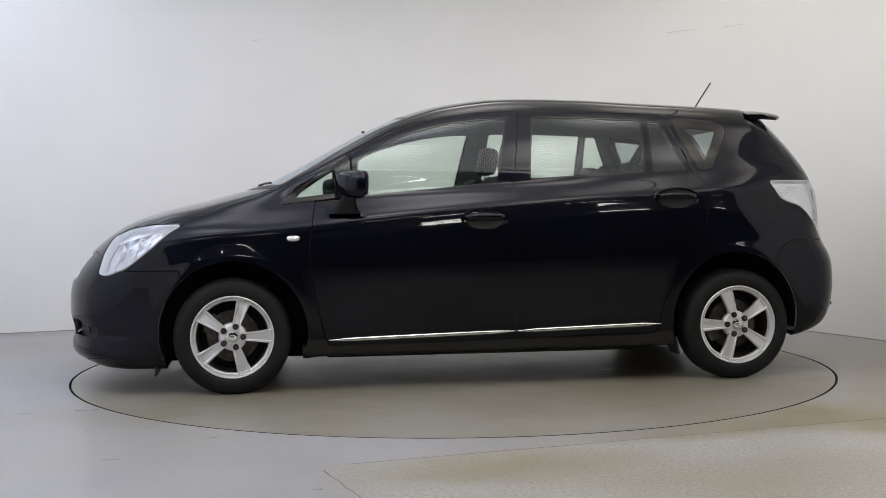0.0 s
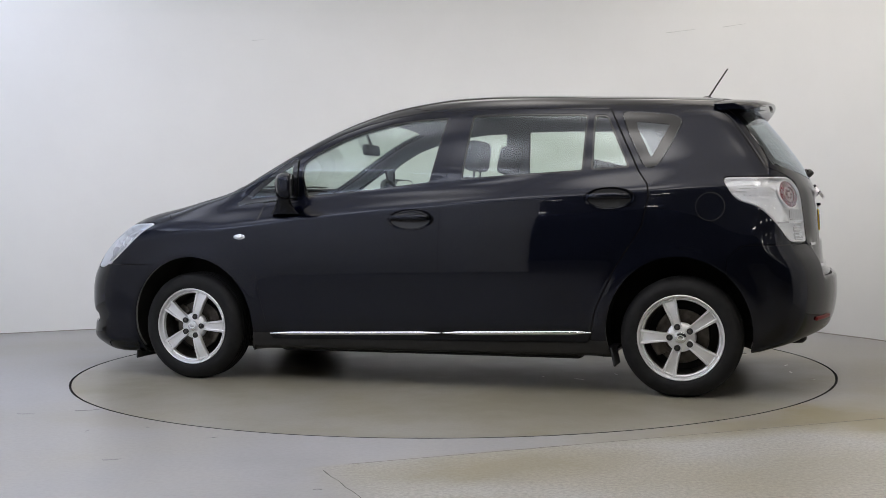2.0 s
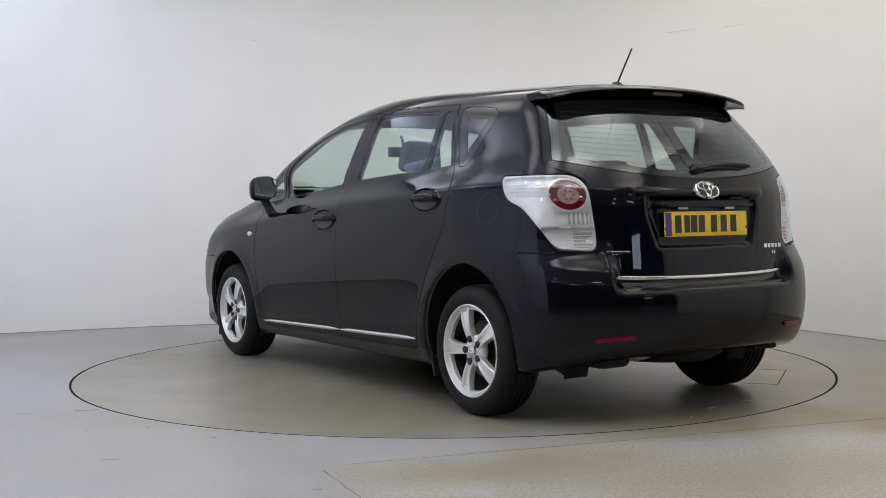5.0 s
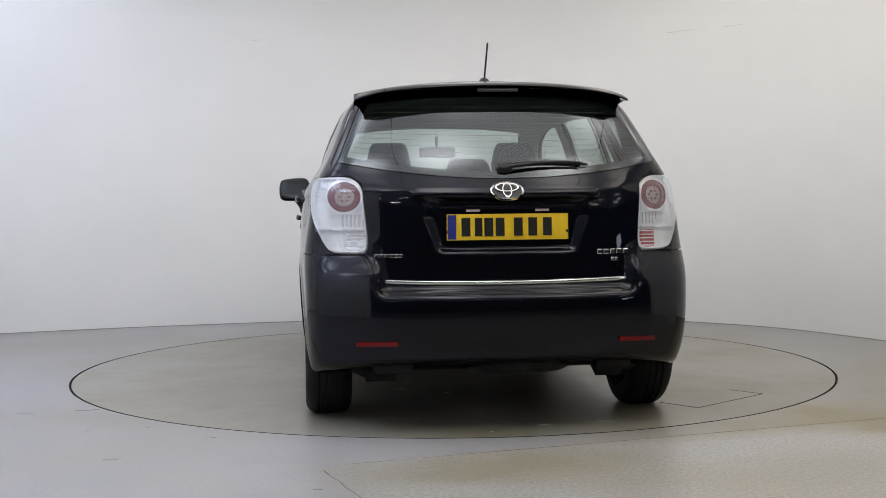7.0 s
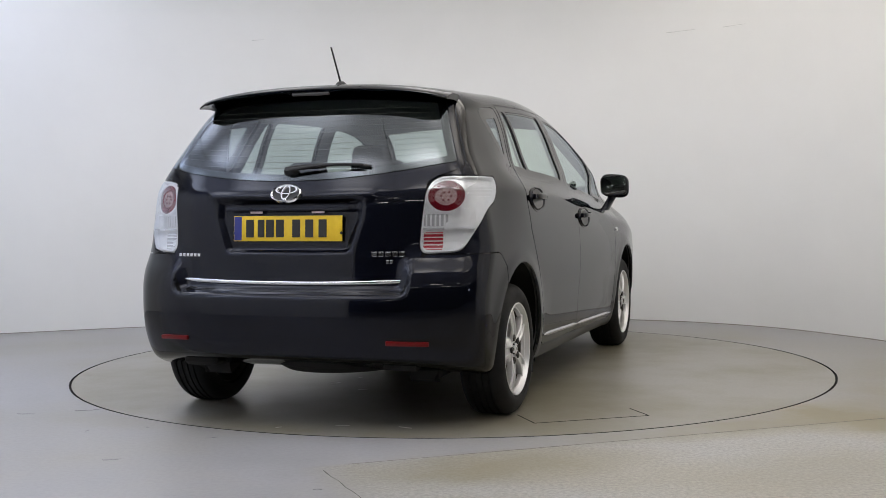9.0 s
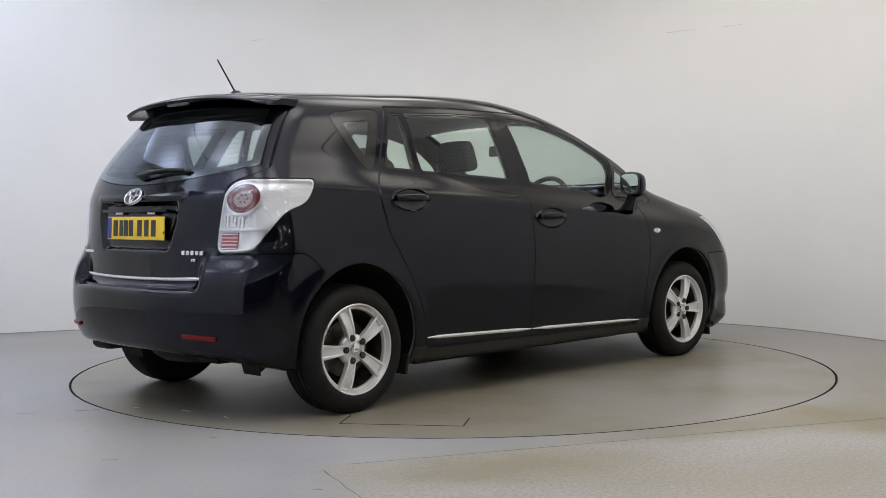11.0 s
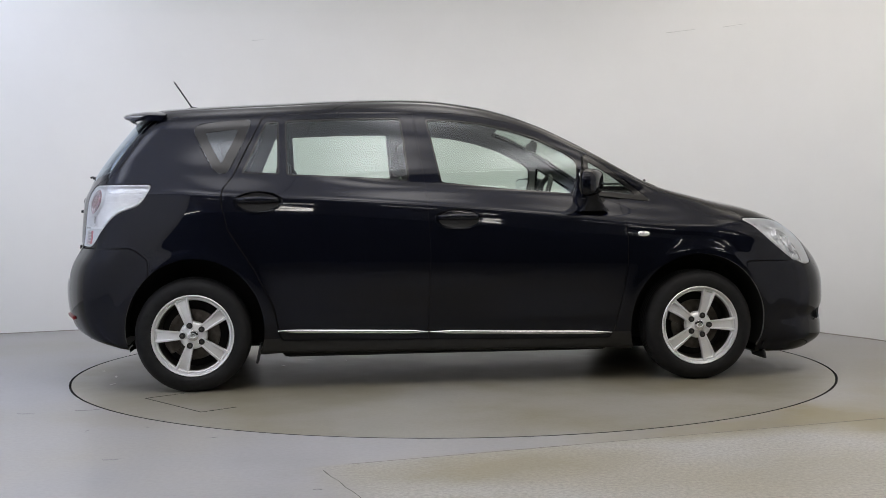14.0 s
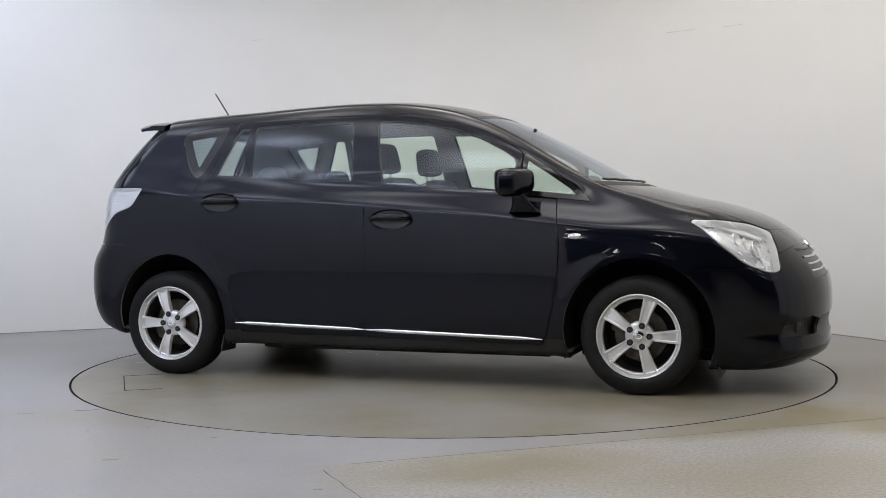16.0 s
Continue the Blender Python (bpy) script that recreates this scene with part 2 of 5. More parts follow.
def make_lightbox():
    """Translucent fabric with rows of lamps behind it: brighter round each lamp and in the front rows, cooler on one side."""
    m = material("lightbox_fabric", (0.7, 0.7, 0.7), 0.8)
    p = m.node_tree.nodes["Principled BSDF"]
    tc = m.node_tree.nodes.new("ShaderNodeTexCoord")
    vo = nd(m, "ShaderNodeTexVoronoi", Scale=0.62, Randomness=0.15)
    vo.voronoi_dimensions = "2D"
    join(m, tc, "Object", vo, "Vector")
    mr = nd(m, "ShaderNodeMapRange", From_Min=0.02, From_Max=0.48, To_Min=BOX_HIGH, To_Max=BOX_LOW)
    mr.interpolation_type = "SMOOTHSTEP"
    join(m, vo, "Distance", mr, "Value")
    sep = m.node_tree.nodes.new("ShaderNodeSeparateXYZ")
    join(m, tc, "Object", sep, "Vector")
    fx = nd(m, "ShaderNodeMapRange", From_Min=-4.5, From_Max=2.5)
    join(m, sep, "X", fx, "Value")
    tint = ramp(m, fx, [(0.0, (0.80, 0.90, 1.18)), (0.45, (0.995, 0.985, 1.015)), (1.0, (1.08, 1.0, 0.89))], "Result")
    gain = ramp(m, fx, [(p, (g / 2,) * 3) for p, g in BOX_GAIN], "Result")
    twice = nd(m, "ShaderNodeMath")
    twice.operation = "MULTIPLY"
    twice.inputs[1].default_value = 2.0
    join(m, gain, "Color", twice, 0)
    near = nd(m, "ShaderNodeMapRange", From_Min=-0.6, From_Max=-2.8, To_Min=1.0, To_Max=1.6)
    near.interpolation_type = "SMOOTHSTEP"
    join(m, sep, "Y", near, "Value")
    rows = nd(m, "ShaderNodeMath")
    rows.operation = "MULTIPLY"
    join(m, twice, "Value", rows, 0)
    join(m, near, "Result", rows, 1)
    mul = nd(m, "ShaderNodeMath")
    mul.operation = "MULTIPLY"
    join(m, mr, "Result", mul, 0)
    join(m, rows, "Value", mul, 1)
    join(m, tint, "Color", p, "Emission Color")
    join(m, mul, "Value", p, "Emission Strength")
    return m


BOX_HIGH, BOX_LOW = 2.72, 0.52
BOX_GAIN = ((0.0, 1.20), (0.45, 1.03), (0.75, 1.48), (1.0, 0.78))
LIGHTBOX = make_lightbox()

RT = 2.247
WALL_TOP = 3.5


def spline(knots, n):
    """n points of a smooth curve through the knots."""
    k = [Vector(p) for p in knots]
    k = [2 * k[0] - k[1]] + k + [2 * k[-1] - k[-2]]
    out = []
    for s in range(n):
        u = s * (len(knots) - 1) / (n - 1)
        i = min(int(u), len(knots) - 2)
        f = u - i
        a, b, c, d = k[i:i + 4]
        out.append(0.5 * (2 * b + (c - a) * f + (2 * a - 5 * b + 4 * c - d) * f * f + (3 * b - a - 3 * c + d) * f ** 3))
    return out


def build_studio():
    # ground sheet with a round hole for the turntable
    n = 160
    vs, fs = [], []
    for r in (RT + 0.008, 2.5, 3.2, 5.0, 9.0, 16.0):
        for k in range(n):
            a = 2 * math.pi * k / n
            vs.append((r * math.cos(a), r * math.sin(a), 0))
    for i in range(5):
        for k in range(n):
            j = (k + 1) % n
            fs.append((i * n + k, (i + 1) * n + k, (i + 1) * n + j, i * n + j))
    tagged(solid("floor", vs, fs, FLOOR, smooth=False), "grey sealed concrete floor with tan stains and joints", "floor", kind="structure")
    pit = lathe([(RT + 0.03, -0.03), (0.001, -0.03)], 96)
    tagged(part("pit_floor", pit, GAP), "dark pit below the turntable's gap", "floor", kind="structure")
    # curved white wall, a smooth sweep in plan
    plan = spline([(3.63, -3.10), (3.60, -1.9), (3.45, -0.65), (3.22, 0.35), (3.05, 0.99), (2.9, 1.32), (2.63, 1.81), (2.29, 2.2), (1.76, 2.57), (0.9, 2.86), (0.0, 2.95), (-1.31, 2.79),
                   (-2.37, 2.51), (-3.21, 2.19), (-4.1, 1.75), (-5.0, 0.9), (-5.5, -0.3), (-5.4, -1.9), (-4.7, -3.4), (-3.3, -4.7), (-2.1, -5.3)], 190)
    vs, fs = [], []
    for i, p in enumerate(plan):
        t = (plan[min(i + 1, 189)] - plan[max(i - 1, 0)]).normalized()
        o = Vector((t.y, -t.x)) * 0.12
        for q in (p, p + o):
            vs += [(q.x, q.y, -0.02), (q.x, q.y, WALL_TOP)]
    for i in range(189):
        a, b = 4 * i, 4 * i + 4
        fs += [(a, b, b + 1, a + 1), (a + 2, a + 3, b + 3, b + 2), (a + 1, b + 1, b + 3, a + 3)]
    fs += [(0, 1, 3, 2), (4 * 189, 4 * 189 + 2, 4 * 189 + 3, 4 * 189 + 1)]
    tagged(solid("wall_curved", vs, fs, WALL), "smooth curved white studio wall behind the turntable", "wall", kind="structure")
    # thin dirty sealant line along the wall's foot
    vs, fs = [], []
    for i, p in enumerate(plan):
        t = (plan[min(i + 1, 189)] - plan[max(i - 1, 0)]).normalized()
        o = Vector((t.y, -t.x))
        for q, z in ((p - o * 0.008, 0.0015), (p - o * 0.003, 0.007), (p + o * 0.002, 0.007)):
            vs.append((q.x, q.y, z))
    for i in range(189):
        a, b = 3 * i, 3 * i + 3
        fs += [(a, b, b + 1, a + 1), (a + 1, b + 1, b + 2, a + 2)]
    tagged(solid("baseboard", vs, fs, SEALANT), "thin brownish sealant line at the foot of the wall", "trim", kind="structure")
    # ceiling
    c = block((24, 24, 0.12), m=pose(0, 0, WALL_TOP + 0.066))
    tagged(part("ceiling", c, CEIL), "plain white studio ceiling", "ceiling", kind="structure")
    # dark workshop round the open side
    for nm, x, y, sx, sy in (("wall_south", 0, -12.1, 24, 0.2), ("wall_north", 0, 12.1, 24, 0.2), ("wall_east", 12.1, 0, 0.2, 24), ("wall_west", -12.1, 0, 0.2, 24)):
        tagged(part(nm, block((sx, sy, WALL_TOP), m=pose(x, y, WALL_TOP / 2 - 0.003)), GARAGE), "dark plain workshop wall", "wall", kind="structure")


def build_lights():
    # translucent lightbox over the stage
    bm = block((8.2, 6.6, 0.05), 0.01, 1, pose(-0.75, -1.4, WALL_TOP - 0.019))
    box = part("ceiling_lightbox", bm, LIGHTBOX)
    tagged(box, "large glowing white fabric lightbox under the ceiling", "ceiling light")
    for x in (-3.5, -0.75, 2.0):
        part("seam_rail", block((0.012, 6.3, 0.012), 0.003, 1, pose(x, -1.5, WALL_TOP - 0.0495)), SATIN, box)
    # tubes in the dark workshop on the open side
    first = None
    for x, y, z, a in ((1.5, -8.6, WALL_TOP - 0.02, 0), (4.2, -8.6, WALL_TOP - 0.02, 0), (6.9, -8.6, WALL_TOP - 0.02, 0), (-1.5, -8.6, WALL_TOP - 0.02, 0), (-4.2, -8.6, WALL_TOP - 0.02, 0), (-6.9, -8.6, WALL_TOP - 0.02, 0), (-2.8, -10.6, WALL_TOP - 0.02, 0), (-5.6, -10.6, WALL_TOP - 0.02, 0), (8.4, -10.6, WALL_TOP - 0.02, 0), (9.6, -8.6, WALL_TOP - 0.02, 0), (5.9, -3.0, WALL_TOP - 0.02, 90), (2.8, -10.6, WALL_TOP - 0.02, 0), (5.6, -10.6, WALL_TOP - 0.02, 0), (0.0, -10.6, WALL_TOP - 0.02, 0), (6.2, -5.6, WALL_TOP - 0.02, 90), (8.6, -4.0, WALL_TOP - 0.02, 90), (8.6, -7.0, WALL_TOP - 0.02, 90), (7.4, -1.6, WALL_TOP - 0.02, 90)):
        if first is None:
            first = part("tube_light", block((0.95, 0.14, 0.05), 0.012, 2), WALL)
            part("tube", tube([(-0.42, 0, -0.045), (0.42, 0, -0.045)], 0.019, 12), TUBE, first)
            tagged(first, "white fluorescent tube light hung from the workshop ceiling", "tube light", "workshop tube lights")
            first.matrix_basis = pose(x, y, z, 0, 0, a)
        else:
            copy_thing(first, pose(x, y, z, 0, 0, a))
    # bright panes high in the workshop's far wall
    fr = part("window_1", block((0.10, 1.4, 0.60), 0.01, 1, pose(11.93, -10.0, 1.80)), SATIN)
    tagged(fr, "daylit workshop window in a dark frame", "window", kind="structure")
    for k in (-0.32, 0.32):
        part("pane", block((0.03, 0.60, 0.46), 0, 1, pose(11.87, -10.0 + k, 1.80)), DAY, fr)


def strip_mark(name, a, b, width, mat, parent, z=0.0015, label=""):
    """A thin flat line on the floor from a to b."""
    a, b = Vector(a), Vector(b)
    d = (b - a).normalized()
    m = Matrix.Translation((*((a + b) / 2), z)) @ pose(0, 0, 0, 0, 0, math.degrees(math.atan2(d.y, d.x)))
    return part(name, block(((b - a).length, width, 0.002), 0, 1, m), mat, parent, label)


def build_turntable():
    top = [(0.001, 0.0), (0.8, 0.0), (1.6, 0.0), (RT - 0.0065, 0.0), (RT - 0.006, -0.0004), (RT - 0.006, -0.03)]
    tab = part("turntable", lathe(top, 180), TABLE)
    tagged(tab, "round concrete-topped turntable flush with the floor", "turntable")
    # Near-black band over the table's side paints the shade inside the gap.
    part("gap_edge", lathe([(RT - 0.0050, -0.0006), (RT - 0.0050, -0.028)], 180), GAP, tab, "near-black band painting the shade in the gap round the turntable")
    ox, oy = -0.0915, 0.0315
    A, B, C, D = (-1.62 + ox, -1.00 + oy), (-1.29 + ox, -1.46 + oy), (-1.44 + ox, -0.87 + oy), (-1.13 + ox, -1.345 + oy)
    for a, b in ((A, B), (A, C), (B, D)):
        strip_mark("hatch_joint", a, b, 0.006, GAP, tab, 0.0, "dark joint of a floor hatch")
    rnd = random.Random(4)
    for sx, sy in ((-0.65, 0.34), (-0.87, 0.39), (-1.04, 0.16), (-2.0, -0.16), (-1.97, -0.45), (-2.12, 0.10)):
        a, r = math.atan2(sy, sx), math.hypot(sx, sy)
        w, l = rnd.uniform(0.006, 0.012), rnd.uniform(0.02, 0.05)
        pts = [(l * math.cos(t) * rnd.uniform(0.6, 1), w * math.sin(t) * rnd.uniform(0.6, 1)) for t in [2 * math.pi * i / 9 for i in range(9)]]
        part("scuff", prism(pts, 0.0012, 0, pose(r * math.cos(a), r * math.sin(a), 0.0002, 0, 0, rnd.uniform(0, 360))), SCUFF, tab, "pale scuff mark")
    return tab


SCUFF = grained("pale_scuff", (0.70, 0.69, 0.66), (0.80, 0.79, 0.76), 40, 0.6)


def build_joints():
    joint = strip_mark("floor_joint", (-0.40, -2.725), (3.2, -1.44), 0.005, JOINT, None, 0.0)
    tagged(joint, "narrow joint in the concrete floor", "floor joint", kind="structure")
    rnd = random.Random(9)
    at = Vector((-0.485, -2.82))
    bm = bmesh.new()
    rows = []
    for k in range(13):
        p = at + Vector((0.275, -0.66)) * (k / 12) + Vector((rnd.uniform(-0.004, 0.004), 0))
        w = rnd.uniform(0.0008, 0.0028)
        rows.append([bm.verts.new((p.x - w, p.y, 0.001)), bm.verts.new((p.x + w, p.y, 0.001))])
    for a, b in zip(rows, rows[1:]):
        bm.faces.new((a[0], a[1], b[1], b[0]))
    tagged(part("floor_crack", bm, CRACK), "narrow ragged crack in the concrete floor", "floor crack", kind="structure")
    # small dirt smears on the floor
    for x, y, l, a in ((-1.80, -1.50, 0.055, 12), (-1.74, -1.47, 0.03, 30), (-2.06, -1.58, 0.05, -8), (-1.37, -1.95, 0.010, 0), (-1.34, -2.61, 0.05, 15), (-1.03, -2.195, 0.03, 25), (-0.47, -3.115, 0.02, 10), (-1.62, -2.02, 0.012, 60)):
        pts = [(l * math.cos(t) * rnd.uniform(0.5, 1), min(0.009, l * 0.4) * math.sin(t) * rnd.uniform(0.3, 1)) for t in [2 * math.pi * i / 11 for i in range(11)]]
        tagged(part("floor_smear", prism(pts, 0.0012, 0, pose(x, y, 0.0002, 0, 0, a)), SMEAR), "small dark dirt smear on the concrete floor", "floor mark", kind="structure")
    # faint scrapes high on the curved wall
    for k, (a, b, z0, z1) in enumerate((((-1.665, 2.685), (-1.565, 2.712), 2.404, 2.412), ((1.80, 2.525), (2.01, 2.384), 2.404, 2.409), ((2.20, 2.255), (2.355, 2.114), 2.404, 2.408))):
        a, b = Vector((*a, z0)), Vector((*b, z1))
        bm = tube([a, (a + b) / 2, b], 0.0022, 6, 0.6)
        tagged(part("wall_scrape", bm, SCRAPE), "thin scrape on the white wall", "wall mark", kind="structure")


CRACK = grained("crack_dirt", (0.05, 0.048, 0.042), (0.10, 0.095, 0.085), 30, 0.9)
SCRAPE = grained("wall_scrape_paint", (0.56, 0.56, 0.55), (0.66, 0.66, 0.65), 30, 0.7)
SMEAR = grained("floor_dirt", (0.25, 0.25, 0.255), (0.36, 0.36, 0.365), 60, 0.6)
JOINT = grained("joint_filler", (0.20, 0.195, 0.18), (0.33, 0.32, 0.30), 30, 0.8)


build_studio()
build_lights()
build_joints()
turntable = build_turntable()

# ---------------------------------------------------------------- the car's body surface
# car space: x ahead, y to its left, z up, the origin on the ground between the axles
def table(knots, lo, hi, sigma=0.03, n=3000):
    """A smooth curve through knots (rising first column), as a lookup table."""
    x = np.linspace(lo, hi, n)
    k = np.array(sorted(knots))
    kx, ky = k[:, 0], k[:, 1]
    h = np.diff(kx)
    s = np.diff(ky) / h
    m = np.zeros(len(kx))
    m[0], m[-1] = s[0], s[-1]
    for i in range(1, len(kx) - 1):
        if s[i - 1] * s[i] > 0:
            w1, w2 = 2 * h[i] + h[i - 1], h[i] + 2 * h[i - 1]
            m[i] = (w1 + w2) / (w1 / s[i - 1] + w2 / s[i])
    i = np.clip(np.searchsorted(kx, x) - 1, 0, len(kx) - 2)
    t = (x - kx[i]) / h[i]
    t2 = np.clip(t, 0, 1)
    y = (2 * t2 ** 3 - 3 * t2 ** 2 + 1) * ky[i] + (t2 ** 3 - 2 * t2 ** 2 + t2) * h[i] * m[i] + (3 * t2 ** 2 - 2 * t2 ** 3) * ky[i + 1] + (t2 ** 3 - t2 ** 2) * h[i] * m[i + 1]
    y = y + np.where(t < 0, t * h[i] * m[0], 0) + np.where(t > 1, (t - 1) * h[i] * m[-1], 0)
    if sigma:
        w = max(1, int(3 * sigma / (x[1] - x[0])))
        g = np.exp(-0.5 * (np.arange(-w, w + 1) * (x[1] - x[0]) / sigma) ** 2)
        g /= g.sum()
        pad = np.concatenate([y[0] - (y[1] - y[0]) * np.arange(w, 0, -1), y, y[-1] + (y[-1] - y[-2]) * np.arange(1, w + 1)])
        y = np.convolve(pad, g, "valid")
    return lambda q: np.interp(q, x, y)


ROOF = table([(-2.3, 1.51), (-1.67, 1.557), (-1.25, 1.583), (-0.92, 1.598), (-0.6, 1.614), (-0.3, 1.620), (-0.1, 1.615), (0.06, 1.599), (0.22, 1.574), (0.39, 1.527), (0.557, 1.463),
              (0.725, 1.381), (0.894, 1.290), (1.063, 1.197), (1.2, 1.127), (1.30, 1.092), (1.404, 1.066), (1.574, 1.022), (1.746, 0.985), (1.918, 0.930), (2.03, 0.883), (2.2, 0.785), (2.5, 0.58)], -2.6, 2.6, 0.035)
NOSE = table([(0.0, 2.16), (0.13, 2.20), (0.18, 2.265), (0.24, 2.302), (0.30, 2.31), (0.42, 2.316), (0.50, 2.315), (0.575, 2.303), (0.64, 2.275), (0.72, 2.225), (0.79, 2.172), (0.88, 2.085), (1.1, 1.83), (1.7, 1.2)], 0, 1.8, 0.012)
TAIL_OUT = table([(0.0, -1.86), (0.2, -1.98), (0.26, -2.06), (0.33, -2.115), (0.42, -2.147), (0.52, -2.157), (0.62, -2.152), (0.69, -2.132), (0.76, -2.09), (0.82, -2.070), (0.9, -2.063), (1.025, -2.050),
                  (1.107, -2.015), (1.172, -1.980), (1.286, -1.902), (1.457, -1.766), (1.55, -1.695), (1.75, -1.53)], 0, 1.8, 0.015)
TAIL_IN = table([(0.0, -1.86), (0.2, -1.98), (0.26, -2.06), (0.33, -2.115), (0.42, -2.147), (0.52, -2.157), (0.595, -2.152), (0.625, -2.098), (0.66, -2.085), (0.76, -2.076), (0.9, -2.066), (1.025, -2.052),
                 (1.107, -2.015), (1.172, -1.980), (1.286, -1.902), (1.457, -1.766), (1.55, -1.695), (1.75, -1.53)], 0, 1.8, 0.007)
BELT = table([(-2.3, 1.185), (-1.8, 1.18), (-1.2, 1.165), (-0.89, 1.152), (-0.05, 1.10), (0.7, 1.034), (1.17, 0.983), (1.5, 0.955), (1.9, 0.87), (2.4, 0.74)], -2.6, 2.6, 0.06)
WIDE = table([(0.0, 0.74), (0.15, 0.80), (0.22, 0.838), (0.30, 0.862), (0.40, 0.876), (0.55, 0.884), (0.68, 0.887), (0.80, 0.883), (0.92, 0.870), (1.0, 0.848), (1.06, 0.814), (1.11, 0.784), (1.2, 0.742),
              (1.3, 0.696), (1.4, 0.648), (1.47, 0.612), (1.55, 0.56), (1.8, 0.36)], 0, 1.9, 0.02)
PLAN = table([(-2.4, 0.92), (-2.1, 0.950), (-1.9, 0.970), (-1.7, 0.985), (-1.45, 0.997), (-1.1, 1.0), (0.9, 1.0), (1.25, 1.0), (1.5, 0.995), (1.7, 0.980), (1.9, 0.952), (2.1, 0.905), (2.4, 0.82)], -2.6, 2.6, 0.08)
BOTTOM = table([(-2.3, 0.33), (-2.1, 0.315), (-1.8, 0.245), (-1.55, 0.215), (-1.0, 0.194), (0.9, 0.182), (1.5, 0.150), (1.9, 0.132), (2.15, 0.140), (2.4, 0.15)], -2.6, 2.6, 0.04)


def blend(e0, e1, v):
    t = np.clip((v - e0) / (e1 - e0), 0, 1)
    return t * t * (3 - 2 * t)


def soft_max(a, b, k):
    h = np.clip(k - np.abs(a - b), 0, None) / k
    return np.maximum(a, b) + h * h * k * 0.25


def half_width(x, z):
    zz = z - (BELT(x) - 1.08) * blend(0.5, 1.0, z)
    wide = WIDE(zz) * PLAN(x) * (1 - 0.032 * blend(1.2, 1.75, -x) * blend(0.68, 1.05, z))
    return wide + (0.036 * blend(-1.3, -0.3, x) + 0.018 * blend(0.5, 0.9, x)) * blend(1.04, 1.20, z)


def body_field(x, y, z):
    y = np.abs(y)
    side = (y - half_width(x, z)) * 0.93
    screen = blend(0.1, 0.9, x)
    xt = x + (0.05 + 0.03 * screen) * y * y * blend(-0.4, 0.9, x)
    top = (z - ROOF(xt) + (0.125 - 0.068 * screen) * y * y + (0.08 - 0.04 * screen) * y ** 4) / np.sqrt(1 + 0.45 * screen)
    front = (x - NOSE(z) + 0.105 * (y / 0.6) ** 3) * 0.9
    inner = 1 - blend(0.50, 0.585, y)
    rear_x = TAIL_IN(z) * inner + TAIL_OUT(z) * (1 - inner)
    rear = (rear_x + (0.125 + 0.04 * blend(1.17, 1.47, z)) * (y / 0.7) ** 2.8 - x) * (0.98 - 0.2 * blend(1.05, 1.2, z))
    low = BOTTOM(x) - z
    f = soft_max(side, top, 0.10 - 0.03 * screen)
    f = soft_max(f, front, 0.10)
    f = soft_max(f, rear, 0.10)
    return soft_max(f, low, 0.03)


def relief(x, y, z):
    """Small steps, flares and hollows of the sheet metal, outward in metres."""
    ya = np.abs(y)
    d = np.zeros_like(x)
    side = blend(0.70, 0.80, ya)
    for cx, cz, r in ((1.385, 0.315, 0.390), (-1.378, 0.330, 0.380)):
        q = np.hypot(x - cx, z - cz) - r
        d += side * 0.006 * np.exp(-(np.clip(q - 0.01, 0, None) / 0.045) ** 2) * blend(-0.12, -0.0, q)
    # waist hollow along the doors, and the swell of the sill
    low = np.exp(-((z - (0.44 - 0.03 * x)) / 0.11) ** 2) * blend(-1.15, -0.75, x) * (1 - blend(0.75, 1.0, x))
    d -= side * 0.007 * low
    crease = z - (BELT(x) - 0.115)
    d += side * 0.004 * np.exp(-(crease / 0.035) ** 2)
    # the shoulder under the side windows leans in
    d -= side * 0.017 * blend(-0.03, 0.10, z - (BELT(x) - 0.10)) * (1 - blend(1.15, 1.65, x)) * blend(-1.5, -1.1, x)
    # hollow and lip along the foot of the front bumper
    nose = blend(1.72, 1.95, x)
    d += nose * (0.013 * np.exp(-((z - 0.215) / 0.035) ** 2) - 0.012 * np.exp(-((z - 0.335) / 0.045) ** 2))
    # recess round the number plate
    back = blend(1.85, 1.98, -x)
    d -= back * 0.022 * (1 - blend(0.315, 0.365, ya + 0.35 * np.clip(0.93 - z, 0, 1))) * blend(0.775, 0.80, z) * (1 - blend(1.000, 1.018, z))
    d += back * 0.008 * np.exp(-((z - 1.03) / 0.014) ** 2) * (1 - blend(0.38, 0.42, ya))
    return d


